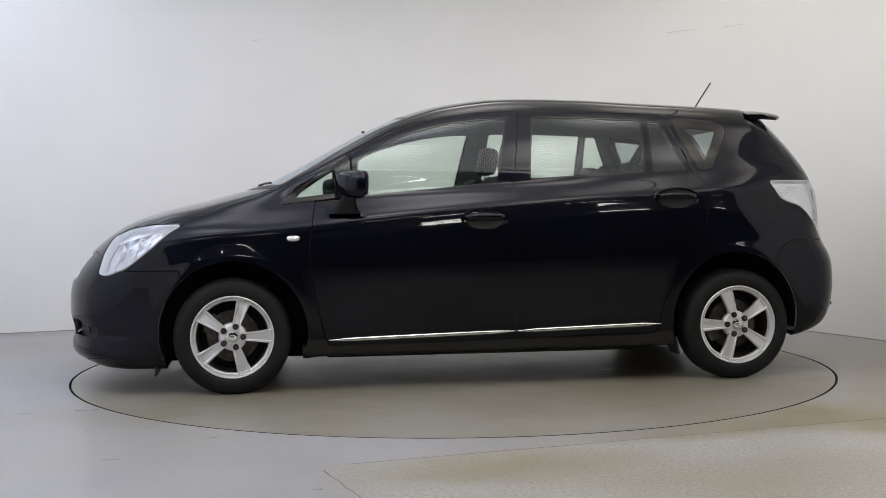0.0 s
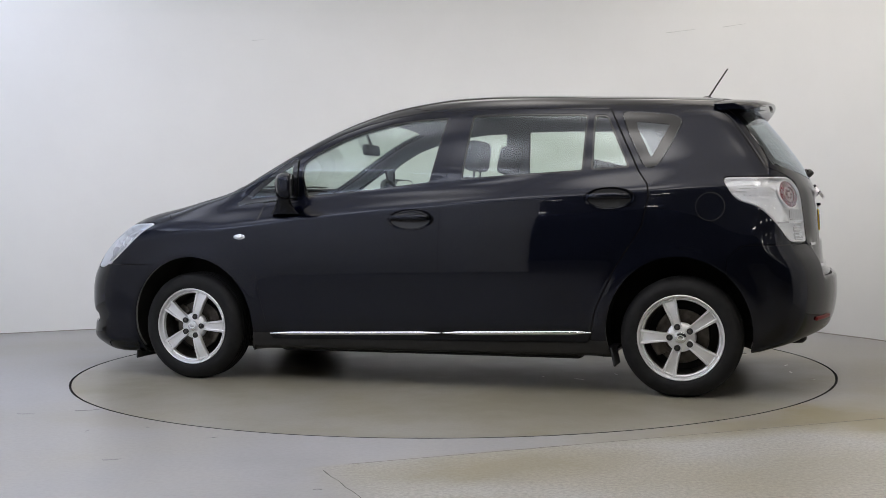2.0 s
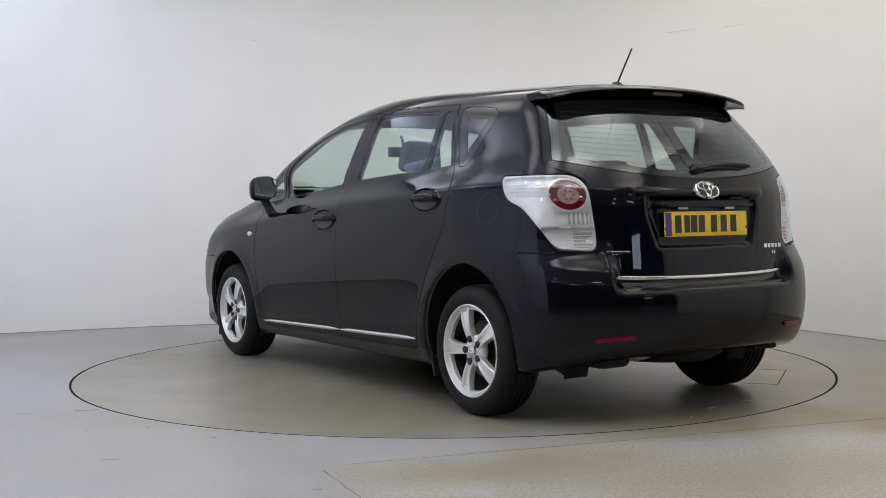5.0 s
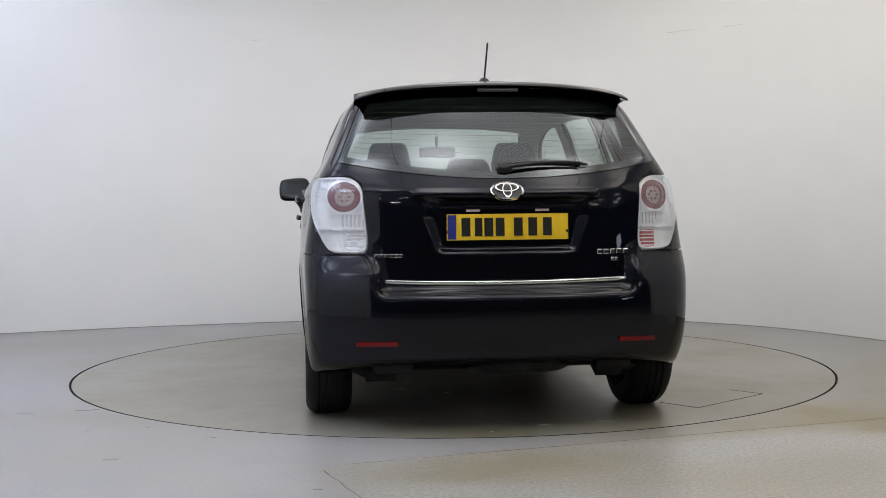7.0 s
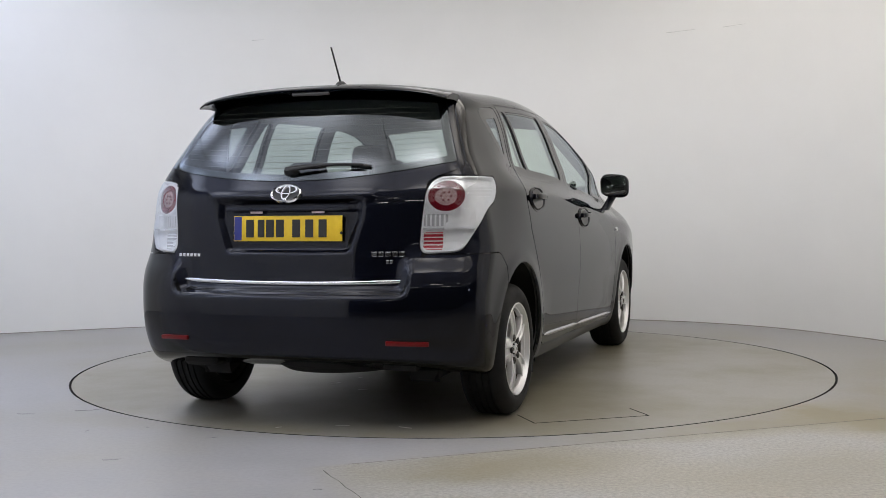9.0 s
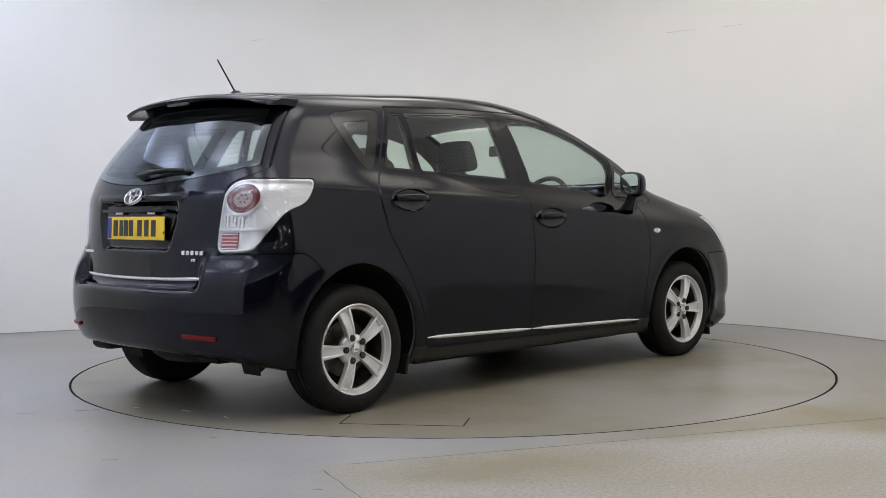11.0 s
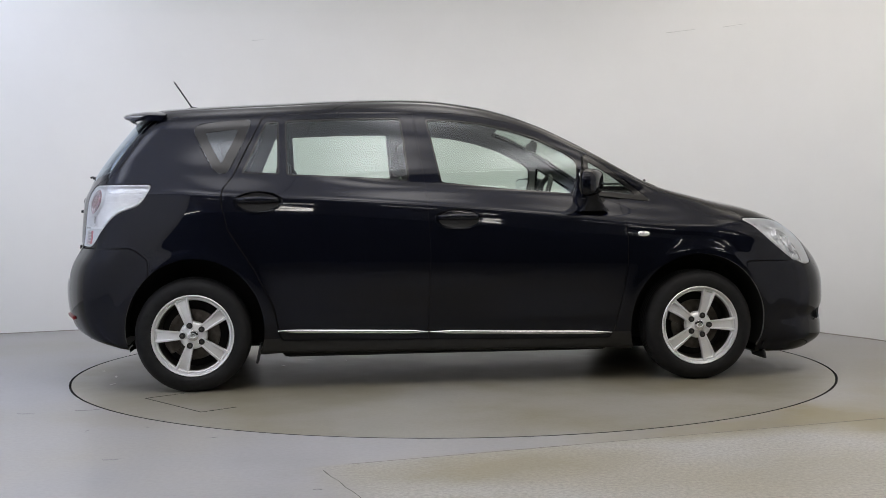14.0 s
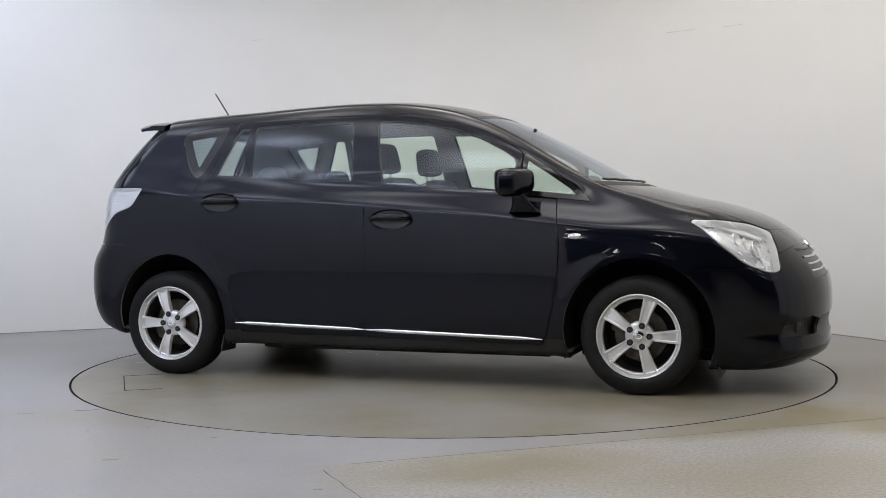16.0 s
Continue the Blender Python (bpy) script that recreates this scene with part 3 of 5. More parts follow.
def build_shell():
    """Half the skin as a grid, by rays from a line inside the body; then its mirror image."""
    za, x0, x1 = 0.66, -1.45, 1.35
    phi = np.radians(np.linspace(-88, 90, 250))
    rows = []
    for psi in np.radians(np.linspace(90, 0, 130, endpoint=False)):
        rows.append((x0, -np.sin(psi), np.cos(psi)))
    for x in np.linspace(x0, x1, 260, endpoint=False):
        rows.append((x, 0.0, 1.0))
    for psi in np.radians(np.linspace(0, 90, 130)):
        rows.append((x1, np.sin(psi), np.cos(psi)))
    rows = np.array(rows)
    cx = np.repeat(rows[:, 0], len(phi))
    ax, ay = np.repeat(rows[:, 1], len(phi)), np.repeat(rows[:, 2], len(phi))
    ph = np.tile(phi, len(rows))
    dx, dy, dz = np.cos(ph) * ax, np.cos(ph) * ay, np.sin(ph)
    lo, hi = np.full(len(ph), 0.05), np.full(len(ph), 1.9)
    for _ in range(26):
        mid = (lo + hi) / 2
        out = body_field(cx + mid * dx, mid * dy, za + mid * dz) > 0
        hi, lo = np.where(out, mid, hi), np.where(out, lo, mid)
    r = (lo + hi) / 2
    pts = np.stack([cx + r * dx, r * dy, za + r * dz], 1)
    e = 0.004
    g = np.stack([body_field(*(pts + np.eye(3)[i] * e).T) - body_field(*(pts - np.eye(3)[i] * e).T) for i in range(3)], 1)
    g /= np.linalg.norm(g, axis=1)[:, None] + 1e-9
    pts = pts + g * relief(*pts.T)[:, None]
    pts[:, 1] = np.clip(pts[:, 1], 0, None)
    nr, nc = len(rows), len(phi)
    pts.reshape(nr, nc, 3)[[0, -1], :, 1] = 0
    idx = np.arange(nr * nc).reshape(nr, nc)
    a, b, c, d = idx[:-1, :-1].ravel(), idx[1:, :-1].ravel(), idx[1:, 1:].ravel(), idx[:-1, 1:].ravel()
    tri = np.concatenate([np.stack([a, c, b], 1), np.stack([a, d, c], 1)])
    fn = np.cross(pts[tri[:, 1]] - pts[tri[:, 0]], pts[tri[:, 2]] - pts[tri[:, 0]])
    if (fn * g[tri[:, 0]]).sum() < 0:
        tri, fn = tri[:, ::-1], -fn
    nrm = np.zeros_like(pts)
    for k in range(3):
        np.add.at(nrm, tri[:, k], fn)
    grid = nrm.reshape(nr, nc, 3)
    grid[[0, -1], :, 1] = 0
    ln = np.linalg.norm(nrm, axis=1)[:, None]
    nrm = np.where(ln > 1e-12, nrm / np.maximum(ln, 1e-12), g)
    top = idx[:, -1]
    nrm[top] = g[top]
    return pts, nrm, tri


SKIN_P, SKIN_N, SKIN_T = build_shell()


def cut_once(P, N, T, f, rest):
    """Keeps the triangles' part where f > 0, and carries the other fields along."""
    pos = f[T] > 0
    cnt = pos.sum(1)
    mixed = (cnt == 1) | (cnt == 2)
    tm, pm, cm = T[mixed], pos[mixed], cnt[mixed]
    if not len(tm):
        return P, N, T[cnt == 3], rest
    k = np.where(cm == 1, pm.argmax(1), pm.argmin(1))
    rows = np.arange(len(tm))
    i, j, l = tm[rows, k], tm[rows, (k + 1) % 3], tm[rows, (k + 2) % 3]
    pairs = np.concatenate([np.stack([i, j], 1), np.stack([i, l], 1)])
    key, inv = np.unique(np.sort(pairs, 1), axis=0, return_inverse=True)
    inv = inv.ravel()
    a, b = key[:, 0], key[:, 1]
    w = (f[a] / (f[a] - f[b]))[:, None]
    base = len(P)
    u, v = base + inv[:len(tm)], base + inv[len(tm):]
    one = cm == 1
    tris = [T[cnt == 3], np.stack([i, u, v], 1)[one], np.stack([u, j, l], 1)[~one], np.stack([u, l, v], 1)[~one]]
    P = np.concatenate([P, P[a] + w * (P[b] - P[a])])
    N = np.concatenate([N, N[a] + w * (N[b] - N[a])])
    rest = [np.concatenate([g, g[a] + w[:, 0] * (g[b] - g[a])]) for g in rest]
    return P, N, np.concatenate(tris), rest


def clip(field, flip, inset=0.0):
    """The part of the half skin where every field > 0; flip mirrors it to the right-hand side."""
    P, N, T = SKIN_P - SKIN_N * np.reshape(inset, (-1, 1)), SKIN_N, SKIN_T
    fields = list(field) if isinstance(field, (list, tuple)) else [field]
    while fields:
        P, N, T, fields = cut_once(P, N, T, fields[0], fields[1:])
    used = np.unique(T)
    remap = np.full(len(P), -1)
    remap[used] = np.arange(len(used))
    P, N, T = P[used], N[used], remap[T]
    N = N / (np.linalg.norm(N, axis=1)[:, None] + 1e-12)
    T = T[(T[:, 0] != T[:, 1]) & (T[:, 1] != T[:, 2]) & (T[:, 0] != T[:, 2])]
    if flip:
        P, N, T = P * (1, -1, 1), N * (1, -1, 1), T[:, ::-1]
    return P, N, T


def rim(P, N, T, depth):
    """Gives a clipped sheet an inward-turned edge."""
    e = np.concatenate([T[:, [0, 1]], T[:, [1, 2]], T[:, [2, 0]]])
    key = np.sort(e, 1)
    _, inv, cnt = np.unique(key, axis=0, return_inverse=True, return_counts=True)
    edge = e[cnt[inv.ravel()] == 1]
    edge = edge[(np.abs(P[edge[:, 0], 1]) > 1e-4) | (np.abs(P[edge[:, 1], 1]) > 1e-4)]
    ids = np.unique(edge)
    back = {int(i): len(P) + k for k, i in enumerate(ids)}
    P2 = np.concatenate([P, P[ids] - N[ids] * depth])
    N2 = np.concatenate([N, N[ids]])
    T2 = [tuple(t) for t in T] + [(a, back[int(a)], back[int(b)]) for a, b in edge] + [(a, back[int(b)], b) for a, b in edge]
    return P2, N2, T2


def panel(name, field, mat, parent, label="", sides="both", inset=0.0, depth=0.012):
    """A piece of the skin as one object; 'both' joins the two halves, 'L' and 'R' give one side."""
    vs, ns, fs, k = [], [], [], 0
    for flip in ((False, True) if sides == "both" else (sides == "R",)):
        P, N, T = clip(field, flip, inset)
        if depth:
            P, N, T = rim(P, N, T, depth)
        vs.append(P)
        ns.append(N)
        fs += [(a + k, b + k, c + k) for a, b, c in T]
        k += len(P)
    return solid(name, np.concatenate(vs), fs, mat, parent, label, True, np.concatenate(ns))


def inside(poly, u, v):
    """Signed distance to a closed outline, positive inside."""
    p = np.array(poly)
    q = np.roll(p, -1, 0)
    d2 = np.full(u.shape, 1e9)
    odd = np.zeros(u.shape, bool)
    for (ax, ay), (bx, by) in zip(p, q):
        ex, ey = bx - ax, by - ay
        t = np.clip(((u - ax) * ex + (v - ay) * ey) / (ex * ex + ey * ey), 0, 1)
        d2 = np.minimum(d2, (u - ax - t * ex) ** 2 + (v - ay - t * ey) ** 2)
        hit = (ay > v) != (by > v)
        odd ^= hit & (u < ex * (v - ay) / (by - ay + 1e-12) + ax)
    return np.where(odd, 1, -1) * np.sqrt(d2)


def rounded(poly, r):
    """The outline with its corners rounded off by about r."""
    out = []
    p = [Vector(a) for a in poly]
    for i, b in enumerate(p):
        a, c = p[i - 1], p[(i + 1) % len(p)]
        ra, rc = min(r, (a - b).length * 0.45), min(r, (c - b).length * 0.45)
        s, e = b + (a - b).normalized() * ra, b + (c - b).normalized() * rc
        for f in (0, 0.33, 0.67, 1):
            out.append(tuple((1 - f) ** 2 * s + 2 * f * (1 - f) * b + f * f * e))
    return out

# ---------------------------------------------------------------- the car's panels
SX, SY, SZ = SKIN_P.T
FLANK = SY - 0.40                      # keeps side outlines off the roof's middle
GAPW = 0.0060

FRONT_WINDOW = rounded([(0.72, 1.235), (0.661, 1.280), (0.504, 1.363), (0.348, 1.414), (0.192, 1.448), (0.037, 1.466), (-0.123, 1.471), (-0.049, 1.105), (0.30, 1.068), (0.696, 1.036), (0.728, 1.15)], 0.02)
REAR_WINDOW = rounded([(-0.258, 1.477), (-0.55, 1.476), (-0.896, 1.463), (-0.886, 1.155), (-0.55, 1.138), (-0.218, 1.119)], 0.02)
REAR_VENT = rounded([(-0.926, 1.458), (-1.000, 1.455), (-1.128, 1.170), (-0.926, 1.159)], 0.016)
QUARTER = rounded([(-1.072, 1.466), (-1.20, 1.458), (-1.345, 1.440), (-1.388, 1.412), (-1.33, 1.29), (-1.268, 1.178), (-1.206, 1.166), (-1.125, 1.33)], 0.03)
TRIANGLE = rounded([(1.135, 1.000), (1.03, 1.085), (0.87, 1.198), (0.762, 1.265), (0.750, 1.042)], 0.02)
FRONT_DOOR = rounded([(0.945, 1.012), (0.978, 0.79), (0.974, 0.64), (0.938, 0.45), (0.905, 0.30), (0.880, 0.245), (-0.128, 0.258), (-0.131, 0.30), (-0.113, 0.72), (-0.131, 1.085), (-0.190, 1.502),
                      (0.037, 1.497), (0.20, 1.476), (0.36, 1.441), (0.52, 1.388), (0.68, 1.307), (0.748, 1.265), (0.738, 1.025)], 0.012)
REAR_DOOR = rounded([(-0.190, 1.502), (-0.131, 1.085), (-0.113, 0.72), (-0.131, 0.30), (-0.128, 0.258), (-0.915, 0.268), (-0.930, 0.30), (-0.956, 0.444), (-1.06, 0.654), (-1.194, 0.863), (-1.232, 1.02), (-1.222, 1.085), (-1.170, 1.154),
                     (-1.01, 1.487), (-0.55, 1.502)], 0.012)
HEADLAMP = rounded([(1.640, 0.900), (1.80, 0.895), (1.92, 0.874), (2.02, 0.832), (2.06, 0.75), (2.085, 0.638), (2.02, 0.640), (1.92, 0.682), (1.81, 0.768), (1.712, 0.858)], 0.02)
FRONT_ARCH = 0.390 - np.hypot(SX - 1.385, SZ - 0.315)
REAR_ARCH = 0.385 - np.hypot((SX + 1.378) * 1.05, SZ - 0.330)


def both(*fields):
    return np.minimum.reduce(fields)


def region(outline):
    return both(inside(outline, SX, SZ), FLANK)


WIN = {"front": region(FRONT_WINDOW), "rear": region(REAR_WINDOW), "vent": region(REAR_VENT), "quarter": region(QUARTER), "triangle": region(TRIANGLE)}
ARCHES = np.maximum(both(FRONT_ARCH, SY - 0.45), both(REAR_ARCH, SY - 0.45))
SCREEN = both(SX - 0.44 + 0.05 * SY ** 2, 1.285 - 0.30 * SY ** 2 - SX, 0.555 + 0.15 * blend(0.44, 1.2, SX) - SY, SZ - 0.95)
HOOD = both(0.695 - 0.10 * blend(1.6, 2.1, SX) - SY, SX - 1.315 + 0.30 * SY ** 2, 2.085 - 0.30 * SY ** 2.2 - SX, SZ - 0.6)
lamp_low = table([(-2.3, 0.785), (-2.0, 0.785), (-1.925, 0.79), (-1.864, 0.871), (-1.774, 0.962), (-1.655, 1.012), (-1.60, 1.10), (-1.4, 1.4)], -2.6, 0, 0.012)
lamp_edge = soft_max(SZ - 1.110, 0.600 + 0.02 * blend(0.8, 1.1, SZ) - SY, 0.085)
LAMP = both(-soft_max(lamp_edge, (lamp_low(SX) - SZ) * 0.8, 0.035), -1.5 - SX)
BACK = -1.45 - SX
glass_low = 1.098 + 0.155 * SY ** 2
REAR_GLASS = both(SZ - glass_low, 1.505 - 0.08 * SY ** 2 - SZ, 0.718 - 0.42 * (SZ - 1.17) - SY, -1.60 - SX)
TAILGATE = both(SZ - 0.612 - 0.16 * blend(0.53, 0.61, SY), 1.53 - SZ, 0.616 + 0.125 * blend(1.08, 1.16, SZ) - 0.42 * np.clip(SZ - 1.17, 0, 1) - SY, -1.58 - SX)
REAR_BUMPER = both(0.605 + 0.165 * blend(0.54, 0.63, SY) - 0.10 * blend(1.72, 1.55, -SX) - SZ, -1.62 - SX)
FRONT_BUMPER = both(0.655 + 0.10 * blend(1.95, 2.15, SX) - SZ, SX - 1.66)
GRILLE = both(SZ - 0.60, 0.735 - SZ, 0.50 - SY, SX - 1.95)
LOW_GRILLE = both(SZ - 0.285, 0.395 - SZ, 0.44 - SY, SX - 1.95)
INTAKE = both(SZ - 0.305, 0.405 - 0.25 * np.abs(SY - 0.56) - SZ, SY - 0.475, 0.735 - SY, SX - 1.9)

CUPS = {"front_door": 1 - np.hypot((SX - 0.040) / 0.118, (SZ - 0.902) / 0.050), "rear_door": 1 - np.hypot((SX + 1.035) / 0.118, (SZ - 1.002) / 0.050)}
SHUT = -GAPW
sharp_windows = np.maximum.reduce(list(WIN.values()))
DOOR_F, DOOR_R = region(FRONT_DOOR), region(REAR_DOOR)
HEAD = both(inside(HEADLAMP, SX, SZ), SY - 0.28)
lamps = np.maximum(HEAD, LAMP)
NOT_LAMP = SHUT - lamps
NOT_ARCH = -ARCHES


def build_car():
    car = new("car")
    tagged(car, "black five-door compact people carrier parked on the turntable", "car")
    car.empty_display_size = 0.3

    gate_all = both(np.maximum(TAILGATE, REAR_GLASS), NOT_LAMP)
    taken = np.maximum.reduce([sharp_windows, DOOR_F, DOOR_R, SCREEN, HOOD, lamps, np.maximum(TAILGATE, REAR_GLASS), both(REAR_BUMPER, NOT_LAMP), both(FRONT_BUMPER, NOT_LAMP), GRILLE])
    rest = both(SHUT - taken, NOT_ARCH)
    roof = both(0.575 - 0.02 * SX - SY, SZ - 1.30)
    panel("roof", both(rest, roof), PAINT, car, "plain black painted roof")
    low = 0.278 - SZ
    for s in "LR":
        side = both(rest, -roof - 0.0005, -low - 0.0005)
        panel("front_wing", both(side, SX - 0.60), PAINT, car, sides=s)
        panel("rear_quarter_panel", both(side, -0.60 - SX), PAINT, car, sides=s)
        panel("roof_rail", both(side, 0.5995 - SX, SX + 0.5995), PAINT, car, sides=s)
        panel("sill", both(rest, low), SATIN, car, sides=s)
        for nm, f, w in (("front_door", DOOR_F, ("front",)), ("rear_door", DOOR_R, ("rear", "vent"))):
            open_ = np.maximum.reduce([WIN[k] for k in w] + [ARCHES, both(CUPS[nm] * 0.042, FLANK)])
            door = panel(nm, both(f - 0.0012 - 0.0016 * (nm == "rear_door"), -open_), PAINT, car, sides=s)
            cup = both(CUPS[nm] * 0.042, FLANK)
            panel("handle_cup", cup, PAINT, door, "glossy black handle hollow", sides=s, inset=0.001 + 0.030 * blend(0.0, 0.75, CUPS[nm]), depth=0)
            panel("handle_bezel", [CUPS[nm] * 0.042 + 0.0045, 0.0035 - CUPS[nm] * 0.042, FLANK], PAINT, door, sides=s, inset=-0.0030, depth=0.005)
            for k in w:
                panel("window_pane", WIN[k] + 0.004, GLASS, door, "greenish tinted window glass", sides=s, inset=0.006, depth=0)
                panel("window_seal", [WIN[k] + 0.001, 0.009 - WIN[k]], GLOSS_BLACK, door, sides=s, inset=0.003, depth=0.01)
        for nm, k in (("quarter_window", "quarter"), ("front_quarter_window", "triangle")):
            panel(nm, WIN[k] + 0.003, GLASS_DARK if k == "quarter" else GLASS, car, "dark quarter window glass", sides=s, inset=0.003, depth=0)
            panel("window_seal", [WIN[k] + 0.001, (0.050 if k == "quarter" else 0.024) - WIN[k]], GLOSS_BLACK, car, sides=s, inset=0.001, depth=0.008)
        # lamps: bright housing behind a clear cover
        panel("tail_lamp", LAMP, CLEAR, car, "clear and red rear lamp", sides=s, depth=0)
        panel("headlamp", HEAD, CLEAR, car, "large clear swept-back headlamp", sides=s, depth=0)
    panel("bonnet", both(HOOD - 0.001, NOT_LAMP), PAINT, car, "smooth black bonnet")
    panel("windscreen", SCREEN, GLASS, car, "raked clear windscreen", inset=0.003, depth=0)
    panel("screen_seal", [SCREEN + 0.001, 0.022 - SCREEN], SATIN, car, inset=0.001, depth=0.006)
    gate = panel("tailgate", both(TAILGATE - 0.001, SHUT + 0.002 - REAR_GLASS, NOT_LAMP), PAINT, car, "black tailgate with recessed number plate")
    panel("rear_window", both(REAR_GLASS, NOT_LAMP), GLASS_DARK, gate, "dark tinted wrap-round rear window", depth=0)
    for i in range(11):
        zz = 1.155 + 0.027 * i
        panel("heater_line", [REAR_GLASS - 0.045, SZ - zz - 0.10 * SY ** 2 * (1 - i / 11) + 0.0009, zz + 0.10 * SY ** 2 * (1 - i / 11) + 0.0009 - SZ], HEATER, gate, sides="both", inset=0.002, depth=0)
    panel("glass_border", [REAR_GLASS, 0.030 - REAR_GLASS], GLOSS_BLACK, gate, "black border of the rear window", inset=0.0015, depth=0)
    panel("rear_bumper", both(REAR_BUMPER, NOT_LAMP, NOT_ARCH, SHUT - gate_all), PAINT, car, "black rear bumper")
    panel("front_bumper", both(FRONT_BUMPER, NOT_LAMP, NOT_ARCH, SHUT - HOOD, SHUT - GRILLE, SHUT - LOW_GRILLE, -INTAKE), PAINT, car, "black front bumper")
    panel("grille_backing", GRILLE + 0.003, SATIN, car, inset=0.014, depth=0)
    for s in "LR":
        panel("side_intake", INTAKE + 0.004, BLACK, car, "black bumper intake", sides=s, inset=0.035, depth=0)
    panel("lower_grille", LOW_GRILLE + 0.004, SATIN, car, inset=0.007, depth=0)
    # inner skin, open at the windows and arches
    open_ = np.maximum.reduce([sharp_windows - 0.004, SCREEN - 0.01, REAR_GLASS - 0.008, ARCHES, LOW_GRILLE + 0.02, GRILLE + 0.01, lamps + 0.003, INTAKE + 0.01])
    panel("inner_lining", both(-open_, SZ - 0.16), LINING, car, "dark inner lining", inset=0.028, depth=0)
    panel("backing", both(-np.maximum.reduce([open_, lamps + 0.004]), SZ - 0.16), UNDER, car, inset=0.014, depth=0)
    return car


car = build_car()

# ---------------------------------------------------------------- the car's fittings
def on_side(x, z, s=1):
    """A point of the flank at (x, z) and the outward normal there."""
    k = np.argmin((SX - x) ** 2 + (SZ - z) ** 2 + np.where(SY < 0.35, 9, 0))
    p, n = SKIN_P[k].copy(), SKIN_N[k]
    p[1] -= (n[0] * (x - p[0]) + n[2] * (z - p[2])) / max(n[1], 0.2)
    p[0], p[2] = x, z
    return Vector((p[0], s * p[1], p[2])), Vector((n[0], s * n[1], n[2])).normalized()


def on_tail(y, z):
    s = -1 if y < 0 else 1
    k = np.argmin((SY - abs(y)) ** 2 + (SZ - z) ** 2 + np.where(SX > -1.55, 9, 0))
    p, n = SKIN_P[k].copy(), SKIN_N[k]
    p[0] -= (n[1] * (abs(y) - p[1]) + n[2] * (z - p[2])) / min(n[0], -0.2)
    return Vector((p[0], y, z)), Vector((n[0], s * n[1], n[2])).normalized()


def facing(p, n, along=(0, 0, 1)):
    """A frame at p whose z axis is n and whose y axis leans to along."""
    z = Vector(n).normalized()
    y = (Vector(along) - z * z.dot(Vector(along))).normalized()
    x = y.cross(z)
    m = Matrix((x, y, z)).transposed().to_4x4()
    m.translation = p
    return m


